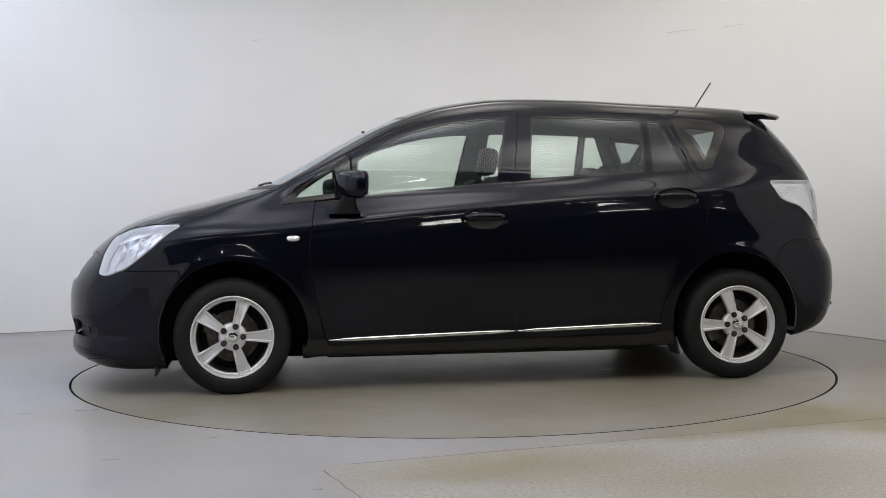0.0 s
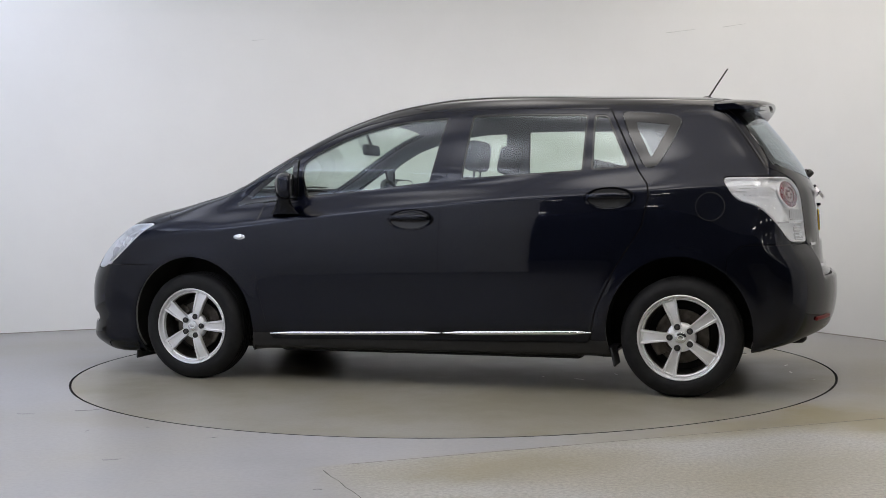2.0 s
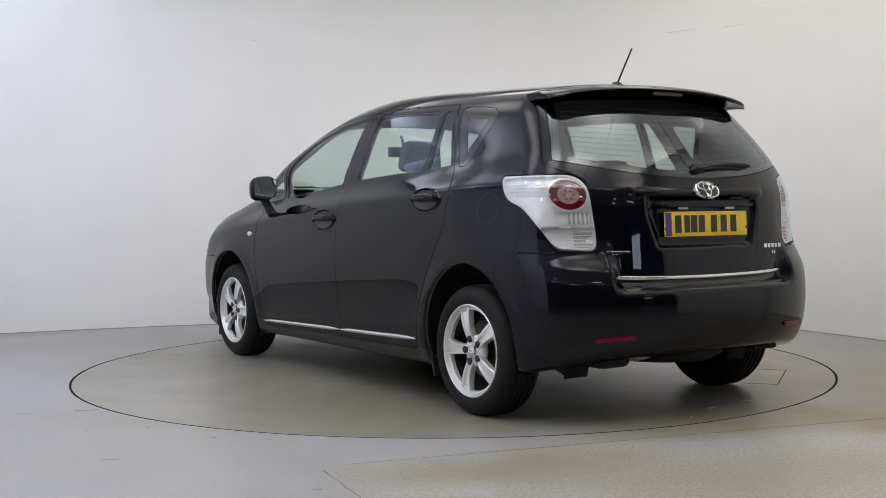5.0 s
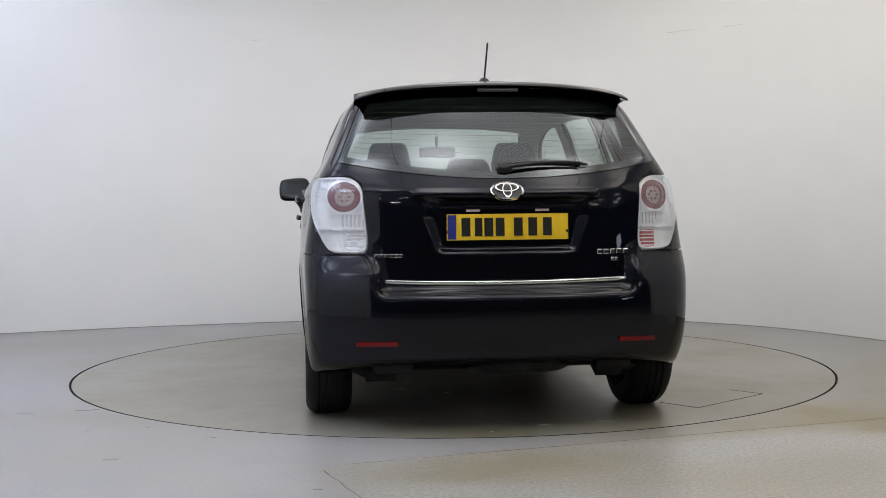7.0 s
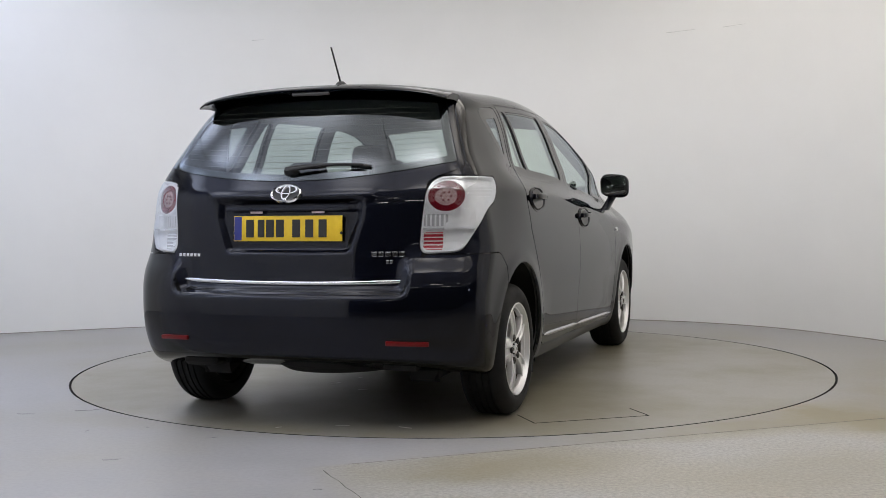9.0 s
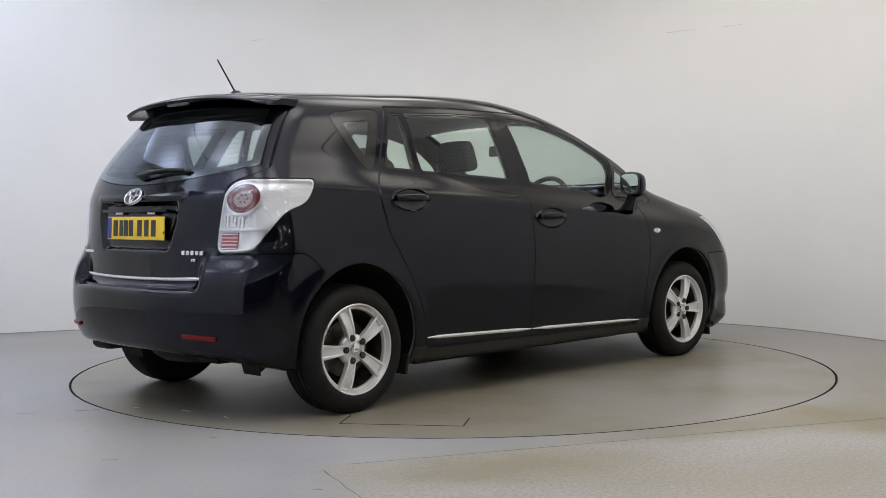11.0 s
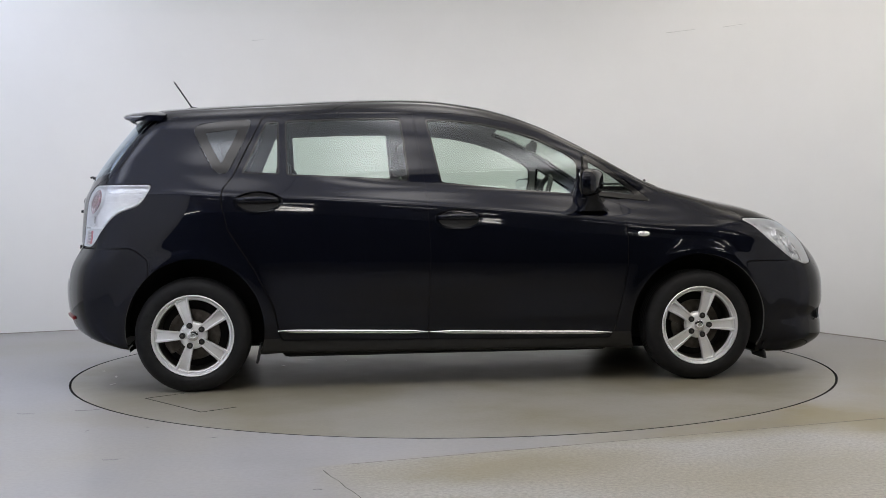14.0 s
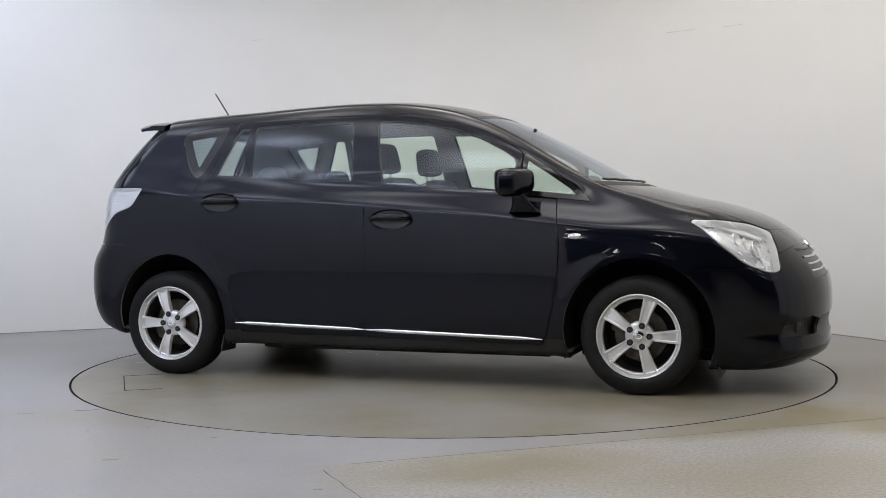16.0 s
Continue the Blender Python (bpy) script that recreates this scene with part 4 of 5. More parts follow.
def build_wheel(name, parent, x, s, phase):
    # local x along the car, local z outward
    ax = Vector((phase, 0, 0))
    az = Vector((0, s, 0))
    ay = az.cross(ax)
    m = Matrix((ax, ay, az)).transposed().to_4x4()
    m.translation = (x, s * 0.862, 0.304)
    barrel = lathe([(0.2135, -0.012), (0.2175, -0.006), (0.2185, -0.001), (0.2150, 0.002), (0.2105, 0.000), (0.2080, -0.006), (0.2065, -0.020), (0.2030, -0.025), (0.1990, -0.024), (0.1960, -0.019), (0.1920, -0.021), (0.1895, -0.034), (0.1885, -0.040)], 72)
    well = lathe([(0.1886, -0.038), (0.1860, -0.06), (0.1780, -0.15), (0.2100, -0.195), (0.2135, -0.19)], 72)
    hub = lathe([(0.0, -0.020), (0.030, -0.020), (0.034, -0.022), (0.052, -0.0235), (0.066, -0.026), (0.074, -0.034), (0.076, -0.055), (0.05, -0.075)], 40)
    wheel = part(name, merged(barrel, hub), ALLOY, parent, "five-spoke silver alloy wheel", 40)
    wheel.matrix_basis = m
    # The inner rim takes a dark metal colour to paint the shade behind the spokes.
    part("rim_well", well, DISC, wheel, "inner rim coloured dark for the shade inside it")
    # spokes: raised edges round a dished middle, widening to the rim
    st = 12
    sec = ((-1.0, -0.030), (-1.0, -0.004), (-0.92, 0.0), (-0.66, 0.0), (-0.56, -0.009), (0.0, -0.011), (0.56, -0.009), (0.66, 0.0), (0.92, 0.0), (1.0, -0.004), (1.0, -0.030))
    for k in range(5):
        bm = bmesh.new()
        rows = []
        for i in range(st):
            f = i / (st - 1)
            r = 0.040 + f * 0.164
            w = 0.0205 + 0.0185 * f ** 1.3
            h = -0.018 + 0.010 * math.sin(math.pi * min(1, f * 1.05)) + 0.002 * f
            a = 2 * math.pi * k / 5
            ca, sa = math.cos(a), math.sin(a)
            rows.append([bm.verts.new((r * ca - w * u * sa, r * sa + w * u * ca, h + d * (1.0 if abs(u) == 1 else 0.4 + 0.9 * f))) for u, d in sec])
        for p, q in zip(rows, rows[1:]):
            for j in range(len(sec) - 1):
                bm.faces.new((p[j], q[j], q[j + 1], p[j + 1]))
        part("spoke", bm, ALLOY, wheel, smooth=22)
        a = 2 * math.pi * k / 5
        at = pose(0.056 * math.cos(a), 0.056 * math.sin(a), -0.0150)
        part("lug_hole", lathe([(0.0, 0.0052), (0.0150, 0.0052), (0.0160, 0.0042), (0.0163, -0.006)], 20, at), BLACK, wheel)
        part("lug_nut", lathe([(0.0, 0.0085), (0.0045, 0.0085), (0.0060, 0.0070), (0.0065, 0.005)], 6, at), DISC, wheel)
    part("centre_cap", lathe([(0.0, -0.0075), (0.022, -0.0085), (0.0285, -0.0105), (0.030, -0.021)], 32), CHROME, wheel)
    part("cap_emblem", merged(lathe([(0.013, -0.0072), (0.017, -0.0062), (0.0185, -0.0078), (0.012, -0.0085)], 28, Matrix.Diagonal((1.0, 0.7, 1, 1)))), ALLOY, wheel)
    tread = [(0.2135, -0.010), (0.222, 0.000), (0.236, 0.005), (0.254, 0.0062), (0.272, 0.003), (0.288, -0.007), (0.299, -0.020), (0.3055, -0.034), (0.308, -0.044)]
    h = -0.050
    for _ in range(4):
        tread += [(0.3085, h), (0.3015, h - 0.002), (0.3015, h - 0.009), (0.3085, h - 0.011)]
        h -= 0.031
    tread += [(0.308, -0.160), (0.3055, -0.170), (0.299, -0.184), (0.285, -0.198), (0.262, -0.207), (0.236, -0.206), (0.222, -0.203), (0.2135, -0.190)]
    bm = lathe(tread, 96, closed=True)
    down = m.inverted().to_3x3() @ Vector((0, 0, -1))
    for v in bm.verts:
        deep = v.co.dot(down) - 0.3035
        if deep > 0:
            v.co -= down * deep
            v.co.z += (0.25 * deep if v.co.z > -0.1 else -0.25 * deep)
    part("tyre", bm, RUBBER, wheel, "black road tyre", 30)
    part("brake_disc", lathe([(0.05, -0.078), (0.07, -0.085), (0.072, -0.092), (0.136, -0.092), (0.138, -0.100), (0.136, -0.112), (0.05, -0.112)], 48), DISC, wheel, "brown-grey steel brake disc")
    cal = prism([(0.085, -0.05), (0.15, -0.055), (0.165, 0.0), (0.15, 0.055), (0.085, 0.05), (0.098, 0.0)], 0.045, 0.006, pose(0, 0, -0.125) @ pose(0, 0, 0, 0, 0, 20 if phase * s > 0 else 150))
    part("brake_caliper", cal, DISC, wheel)
    part("backing_plate", lathe([(0.0, -0.135), (0.15, -0.135), (0.19, -0.15), (0.19, -0.16)], 40), UNDER, wheel)
    return wheel


def build_liners(parent):
    for cx, cz, r in ((1.385, 0.315, 0.410), (-1.378, 0.330, 0.405)):
        for s in (1, -1):
            bm = bmesh.new()
            rows = []
            for k in range(33):
                a = math.radians(-20 + 220 * k / 32)
                c, sn = r * math.cos(a), r * math.sin(a)
                edge = min(on_side(cx + c, max(cz + sn, 0.24))[0].y - 0.010, 0.87)
                rows.append([bm.verts.new((cx + c, s * y, cz + sn)) for y in (edge, 0.60, 0.46)])
            mid = bm.verts.new((cx, s * 0.46, cz))
            for p, q in zip(rows, rows[1:]):
                bm.faces.new((p[0], q[0], q[1], p[1]))
                bm.faces.new((p[1], q[1], q[2], p[2]))
                bm.faces.new((p[2], q[2], mid))
            part("wheel_arch_liner", bm, UNDER, parent, "black wheel arch liner")


def moulding(name, x0, z0, x1, z1, height, proud, mat, parent, s, label="", n=30):
    bm = bmesh.new()
    rows = []
    for i in range(n + 1):
        f = i / n
        x, z = x0 + (x1 - x0) * f, z0 + (z1 - z0) * f
        p, nn = on_side(x, z, s)
        p.y = s * float(np.interp(x, MX, MY))
        up = Vector((0, 0, 1))
        out = Vector((0, s, 0))
        hh = height * min(1.0, 0.35 + 6 * min(f, 1 - f))
        rows.append([bm.verts.new(p + up * (hh * u) + out * (proud * d)) for u, d in ((-0.5, -1.0), (-0.5, 0.5), (-0.3, 0.95), (0.1, 1.0), (0.35, 0.8), (0.5, 0.3), (0.5, -1.0))])
    for p, q in zip(rows, rows[1:]):
        for j in range(6):
            bm.faces.new((p[j], q[j], q[j + 1], p[j + 1]))
    bm.faces.new(rows[0])
    bm.faces.new(rows[-1])
    return part(name, bm, mat, parent, label, 50)


MX = np.linspace(-1.0, 1.0, 41)
MY = np.array([on_side(x, 0.277 + (0.885 - x) * 0.0247)[0].y for x in MX])
MY = np.convolve(np.pad(MY, 3, "edge"), np.ones(7) / 7, "valid")


def build_handle(parent, x, z, s):
    p, n = on_side(x, z, s)
    m = facing(p, n)
    # local x runs along the car, local z outward
    bm = bmesh.new()
    rows = []
    for i in range(19):
        f = i / 18 * 2 - 1
        w = 0.0165 * (1 - 0.35 * abs(f) ** 4)
        rise = 0.032 - 0.022 * f ** 4 - 0.010 * max(0, abs(f) - 0.9) / 0.1
        rows.append([bm.verts.new(m @ Vector((0.114 * f, 0.012 + w * math.cos(a) - 0.003 * f * f, rise + 0.009 * math.sin(a)))) for a in [2 * math.pi * k / 12 for k in range(12)]])
    for p_, q_ in zip(rows, rows[1:]):
        for k in range(12):
            bm.faces.new((p_[k], p_[(k + 1) % 12], q_[(k + 1) % 12], q_[k]))
    bm.faces.new(rows[0])
    bm.faces.new(rows[-1])
    for f in (-0.105, 0.095):
        bm2 = block((0.022, 0.026, 0.030), 0.006, 2, m @ pose(f, 0.010, 0.012))
        bm = merged(bm, bm2)
    grip = part("door_handle", bm, PAINT, parent, "black pull handle", 50)
    oval = m @ pose(0, 0.002, 0)
    part("handle_rim", lathe([(0.83, -0.004), (0.86, 0.006), (0.93, 0.0095), (1.0, -0.004)], 40, oval @ Matrix.Diagonal((0.136, 0.060, 1, 1))), PAINT, grip)
    part("handle_cup", lathe([(0.0, 0.0015), (0.5, 0.002), (0.82, 0.0035)], 32, oval @ Matrix.Diagonal((0.136, 0.060, 1, 1))), SATIN, grip)


def build_mirror(parent, s):
    base = Vector((0.765, s * 0.925, 1.102))
    bm = bmesh.new()
    bmesh.ops.create_cube(bm, size=1)
    bmesh.ops.subdivide_edges(bm, edges=bm.edges[:], cuts=7, use_grid_fill=True)
    for v in bm.verts:
        c = v.co * 2
        l = (abs(c.x) ** 3.6 + abs(c.y) ** 3.6 + abs(c.z) ** 3.6) ** (1 / 3.6)
        q = Vector((c.x / l, c.y / l, c.z / l))
        fx = 0.5 + 0.5 * q.x
        v.co = Vector((0.052 * q.x - 0.046 * q.y * s, 0.105 * q.y * (1 - 0.16 * fx), 0.077 * q.z * (1 - 0.22 * fx * fx) - 0.008 * q.y * s))
    bmesh.ops.transform(bm, matrix=Matrix.Translation(base), verts=bm.verts)
    shell = part("door_mirror", bm, PAINT, parent, "black door mirror", 60)
    m = facing(base + Vector((-0.0525, 0, 0.002)), (-1, -0.36 * s, -0.02))
    face = rounded([(-0.096, -0.058), (-0.100, 0.050), (-0.060, 0.066), (0.060, 0.066), (0.100, 0.050), (0.096, -0.058), (0.0, -0.066)], 0.03)
    part("mirror_bezel", prism(face, 0.006, 0.0015, m @ pose(0, 0, -0.003)), BLACK, shell)
    part("mirror_glass", prism([(x * 0.92, y * 0.90) for x, y in face], 0.002, 0, m @ pose(0, 0, 0.0035)), MIRROR, shell, "silvered mirror glass", 20)
    # a fin that widens down to the door
    bm = bmesh.new()
    rows = []
    for z, y, x0, x1, th in ((1.050, 0.915, 0.730, 0.800, 0.030), (1.010, 0.890, 0.735, 0.822, 0.026), (0.975, 0.868, 0.725, 0.850, 0.026), (0.945, 0.850, 0.705, 0.880, 0.030)):
        mid, half = (x0 + x1) / 2, (x1 - x0) / 2
        rows.append([bm.verts.new((mid + half * math.cos(2 * math.pi * k / 16), s * (y + th * math.sin(2 * math.pi * k / 16)), z)) for k in range(16)])
    for p, q in zip(rows, rows[1:]):
        for k in range(16):
            bm.faces.new((p[k], p[(k + 1) % 16], q[(k + 1) % 16], q[k]))
    bm.faces.new(rows[0])
    bm.faces.new(rows[-1])
    part("mirror_foot", bm, PAINT, shell, smooth=60)


def build_lamps(parent):
    ring = 0.068 - np.hypot((SY - 0.698) * 0.93, SZ - 1.026)
    heart = 0.042 - np.hypot((SY - 0.698) * 0.93, SZ - 1.026)
    onback = -1.72 - SX
    lower = both(SZ - 0.795, 0.868 - SZ, 0.69 - SY, SY - 0.612, onback)
    mid = both(SZ - 0.895, 0.945 - SZ, 0.715 - SY, SY - 0.612, onback)
    for ob in [o for o in parent.children if o.name.split(".")[0] in ("tail_lamp", "headlamp")]:
        s = "R" if sum(v.co.y for v in ob.data.vertices) < 0 else "L"
        if ob.name.startswith("tail"):
            panel("lamp_housing", LAMP + 0.002, LAMP_WHITE, ob, "white lamp housing", sides=s, inset=0.020, depth=0)
            panel("lamp_rim", [LAMP, 0.005 - LAMP], LAMP_WHITE, ob, sides=s, inset=0.002, depth=0.02)
            panel("red_ring", [ring, -heart, onback], RED_LENS, ob, "red brake lamp ring", sides=s, inset=0.012, depth=0.018)
            panel("ring_trim", [ring + 0.008, -ring, onback], ALLOY, ob, "bright trim round the brake lamp", sides=s, inset=0.009, depth=0.018)
            panel("lamp_heart", both(heart + 0.002, onback), LED_PINK, ob, "pale round lamp centre", sides=s, inset=0.018, depth=0.01)
            for i in range(6):
                a = 2 * math.pi * i / 6
                sg = -1 if s == "R" else 1
                p, n = on_tail(sg * (0.698 + 0.020 * math.cos(a)), 1.026 + 0.020 * math.sin(a))
                part("lamp_dot", lathe([(0.0, 0.003), (0.0045, 0.002), (0.006, -0.004)], 10, facing(p - n * 0.016, n)), RED_LENS, ob)
            panel("lamp_block", lower, RED_BARS if s == "R" else LAMP_SILVER, ob, "red fog lamp block" if s == "R" else "clear reversing lamp block", sides=s, inset=0.012, depth=0.018)
            panel("lamp_block", mid, LAMP_SILVER, ob, "clear indicator block", sides=s, inset=0.014, depth=0.016)
            for i in range(6):
                yy = 0.622 + 0.018 * i
                panel("lamp_flute", [mid, SY - yy + 0.0035, yy + 0.0035 - SY], LAMP_WHITE, ob, sides=s, inset=0.008, depth=0.006)
            for zz in (0.890, 0.951):
                panel("lamp_trim", [LAMP - 0.010, SZ - zz + 0.003, zz + 0.003 - SZ, 0.76 - SY, onback], ALLOY, ob, sides=s, inset=0.006, depth=0.008)
            for i in range(5):
                zz = 0.800 + 0.0155 * i
                panel("lamp_rib", [lower, SZ - zz + 0.0022, zz + 0.0022 - SZ], CLEARISH if s == "R" else LAMP_WHITE, ob, sides=s, inset=0.007, depth=0.004)
            panel("lamp_divider", [LAMP, SZ - 0.879, 0.887 - SZ, onback], LAMP_SILVER, ob, sides=s, inset=0.004, depth=0.02)
            for i in range(4):
                zz = 1.022 + 0.017 * i
                panel("lamp_rib", [LAMP - 0.012, SZ - zz + 0.0028, zz + 0.0028 - SZ, SX + 1.90], LAMP_SILVER, ob, sides=s, inset=0.020, depth=0.006)
        else:
            sg = -1 if s == "R" else 1
            panel("lamp_housing", HEAD + 0.002, LAMP_SILVER, ob, "silver reflector housing", sides=s, inset=0.045, depth=0)
            panel("lamp_rim", [HEAD, 0.004 - HEAD], LAMP_WHITE, ob, sides=s, inset=0.002, depth=0.04)
            for x, z, r in ((1.985, 0.765, 0.052), (1.885, 0.820, 0.034)):
                p, n = on_side(x, z, sg)
                d = (n + Vector((1.1, 0, 0))).normalized()
                at = facing(p - n * 0.044, d)
                part("reflector_bowl", lathe([(r * 0.35, -0.02), (r * 0.7, -0.008), (r * 0.95, 0.008), (r, 0.014), (r * 1.05, 0.010)], 32, at), LAMP_SILVER, ob)
                part("bulb_lens", lathe([(0.0, 0.000), (r * 0.16, -0.002), (r * 0.26, -0.006), (r * 0.34, -0.018)], 24, at), LAMP_WHITE, ob)
            for i in range(7):
                panel("lamp_flute", [HEAD - 0.012, SX - 1.738 - 0.05 * i + 0.35 * (SZ - 0.78), 1.7424 + 0.05 * i - 0.35 * (SZ - 0.78) - SX], LAMP_SILVER, ob, sides=s, inset=0.036, depth=0.008)
            panel("indicator_strip", [HEAD - 0.014, SZ - 0.858 + 0.33 * (SX - 1.86), 0.886 - 0.33 * (SX - 1.86) - SZ, 2.0 - SX], LAMP_WHITE, ob, sides=s, inset=0.030, depth=0.01)


LED_PINK = grained("pale_pink_lens", (0.26, 0.15, 0.15), (0.46, 0.36, 0.35), 90, 0.15)
RED_BARS = material("red_fog_lens", (0.50, 0.03, 0.05), 0.15, 0.0, 0.5)
CLEARISH = material("clear_rib", (0.75, 0.62, 0.62), 0.15)


def build_rear(parent, gate):
    # number plate with plain bars in place of its characters
    y0, z0 = -0.002, 0.888
    px, pn = on_tail(0.0, 0.888)
    m = facing((px.x - 0.012, y0, z0), (-1, 0, 0.045))
    plate = part("number_plate", block((0.528, 0.112, 0.006), 0.003, 2, m), PLATE_YELLOW, gate, "yellow number plate with dark bars and a blue band")
    part("plate_band", block((0.036, 0.104, 0.002), 0, 1, m @ pose(-0.242, 0, 0.0045)), PLATE_BLUE, plate)
    for x in (-0.182, -0.127, -0.083, -0.034, 0.045, 0.108, 0.172):
        part("plate_bar", block((0.038 if x != -0.127 else 0.032, 0.078, 0.002), 0, 1, m @ pose(x, 0, 0.0045)), PLATE_INK, plate)
    for x in (-0.205, 0.205):
        part("plate_screw", lathe([(0, 0.0045), (0.006, 0.004), (0.007, 0.003)], 12, m @ pose(x * 1.27, -0.02, 0)), PLATE_INK, plate)
    part("plate_lip", block((0.60, 0.016, 0.020), 0.005, 2, m @ pose(0, 0.083, 0.004)), PAINT, gate)
    for x in (-0.15, 0.15):
        part("plate_lamp", block((0.06, 0.012, 0.008), 0.002, 1, m @ pose(x, 0.072, 0.004)), CLEARISH, gate)
    # oval emblem as plain chrome rings
    p, n = on_tail(0.0, 1.038)
    e = facing(p + n * 0.006, n)
    badge = part("emblem", lathe([(0.82, -0.10), (0.84, 0.10), (0.90, 0.16), (0.97, 0.10), (1.0, -0.10)], 56, e @ Matrix.Diagonal((0.076, 0.048, 0.06, 1))), CHROME, gate, "oval chrome emblem of plain rings")
    part("emblem_back", lathe([(0.0, 0.0), (0.9, 0.0), (0.92, -0.10)], 40, e @ Matrix.Diagonal((0.076, 0.048, 0.06, 1))), SATIN, badge)
    part("emblem_ring", lathe([(0.72, 0.02), (0.80, 0.14), (0.95, 0.14), (1.0, 0.02)], 36, e @ pose(0, 0.016, 0) @ Matrix.Diagonal((0.056, 0.024, 0.05, 1))), CHROME, badge)
    part("emblem_ring", lathe([(0.66, 0.02), (0.78, 0.14), (0.95, 0.14), (1.0, 0.02)], 36, e @ pose(0, 0.002, 0) @ Matrix.Diagonal((0.022, 0.041, 0.05, 1))), CHROME, badge)
    # maker's and model lettering as plain bars
    for cy, cz, count, w, h in ((0.508, 0.768, 6, 0.017, 0.014), (-0.468, 0.776, 5, 0.024, 0.020), (-0.475, 0.743, 2, 0.013, 0.014)):
        for i in range(count):
            y = cy - (i - (count - 1) / 2) * w * 1.25
            q, nn = on_tail(cy, cz)
            nn = Vector((-1, 0.12 if cy > 0 else -0.12, 0.02)).normalized()
            q = Vector((q.x + 0.16 * (abs(y) - abs(cy)), y, cz))
            part("badge_bar", block((w, h, 0.005), 0.0015, 1, facing(q + nn * 0.003, nn)), CHROME, gate)
    # chrome blade along the tailgate's foot
    bm = bmesh.new()
    rows = []
    for i in range(33):
        y = 0.548 - 1.096 * i / 32
        x = on_tail(0.0, 0.655)[0].x + 0.125 * (abs(y) / 0.7) ** 2.8
        z = 0.656 - 0.010 * (1 - (y / 0.55) ** 2) + 0.012
        hh = 0.0075 if 0 < i < 32 else 0.003
        rows.append([bm.verts.new((x - d, y, z + u * hh - 0.008)) for u, d in ((-1, -0.004), (-1, 0.010), (-0.3, 0.0125), (0.6, 0.0125), (1, 0.010), (1, -0.004))])
    for p_, q_ in zip(rows, rows[1:]):
        for j in range(5):
            bm.faces.new((p_[j], q_[j], q_[j + 1], p_[j + 1]))
    bm.faces.new(rows[0])
    bm.faces.new(rows[-1])
    part("chrome_strip", bm, CHROME, gate, "thin chrome strip", 50)
    # wiper
    base, n = on_tail(0.0, 1.135)
    pts = []
    for i in range(9):
        y = 0.0 - 0.34 * i / 8
        q, nn = on_tail(y, 1.132 + 0.022 * math.sin(i / 8 * 2.2))
        pts.append(q + nn * 0.026)
    wiper = part("rear_wiper", tube(pts, 0.009, 10, 0.6), BLACK, gate, "black rear wiper", 60)
    part("wiper_pivot", lathe([(0.0, 0.034), (0.014, 0.031), (0.020, 0.018), (0.024, 0.0)], 24, facing(base, n) @ Matrix.Diagonal((1.6, 0.8, 1, 1))), BLACK, wiper)
    pts = []
    for i in range(13):
        y = 0.03 - 0.40 * i / 12
        q, nn = on_tail(y, 1.150 + 0.012 * math.sin(i / 12 * 3.0))
        pts.append(q + nn * 0.010)
    part("wiper_blade", tube(pts, 0.006, 8), BLACK, wiper)
    # spoiler with its high brake lamp
    bm = bmesh.new()
    rows = []
    n_ = 48
    for i in range(n_ + 1):
        y = -0.632 + 1.264 * i / n_
        f = abs(y) / 0.632
        x_tip = -1.828 + 0.075 * f ** 2.5 + 0.035 * max(0, f - 0.9) / 0.1
        x_root = -1.56 + 0.02 * f
        zt = 1.552 - 0.036 * f ** 2 - 0.018 * f ** 6
        sect = ((x_root, zt - 0.006), (x_root - 0.10, zt - 0.004), (x_tip + 0.06, zt - 0.012), (x_tip + 0.012, zt - 0.024), (x_tip, zt - 0.034), (x_tip + 0.005, zt - 0.044 + 0.004 * f), (x_tip + 0.04, zt - 0.050 + 0.014 * f), (x_tip + 0.10, zt - 0.048 + 0.014 * f), (x_root - 0.02, zt - 0.040))
        rows.append([bm.verts.new((sx_, y, sz_)) for sx_, sz_ in sect])
    k = len(rows[0])
    for p_, q_ in zip(rows, rows[1:]):
        for j in range(k):
            bm.faces.new((p_[j], q_[j], q_[(j + 1) % k], p_[(j + 1) % k]))
    bm.faces.new(rows[0])
    bm.faces.new(rows[-1])
    sp = part("roof_spoiler", bm, PAINT, gate, "black roof spoiler", 60)
    part("high_brake_lamp", block((0.185, 0.016, 0.010), 0.003, 2, facing((-1.808, -0.005, 1.4985), (-0.55, 0, -0.83))), DULL_RED, sp, "dull high-level brake lamp")
    # reflectors and tow cover in the bumper
    for s in (1, -1):
        q, nn = on_tail(s * 0.565, 0.397)
        part("bumper_reflector", block((0.185, 0.020, 0.014), 0.005, 2, facing(q + nn * 0.001, nn) @ pose(0, 0, 0, 0, 0, 2 * s)), DARK_RED, parent, "red rear reflector")
    return


DULL_RED = material("dull_lens", (0.16, 0.15, 0.15), 0.25)


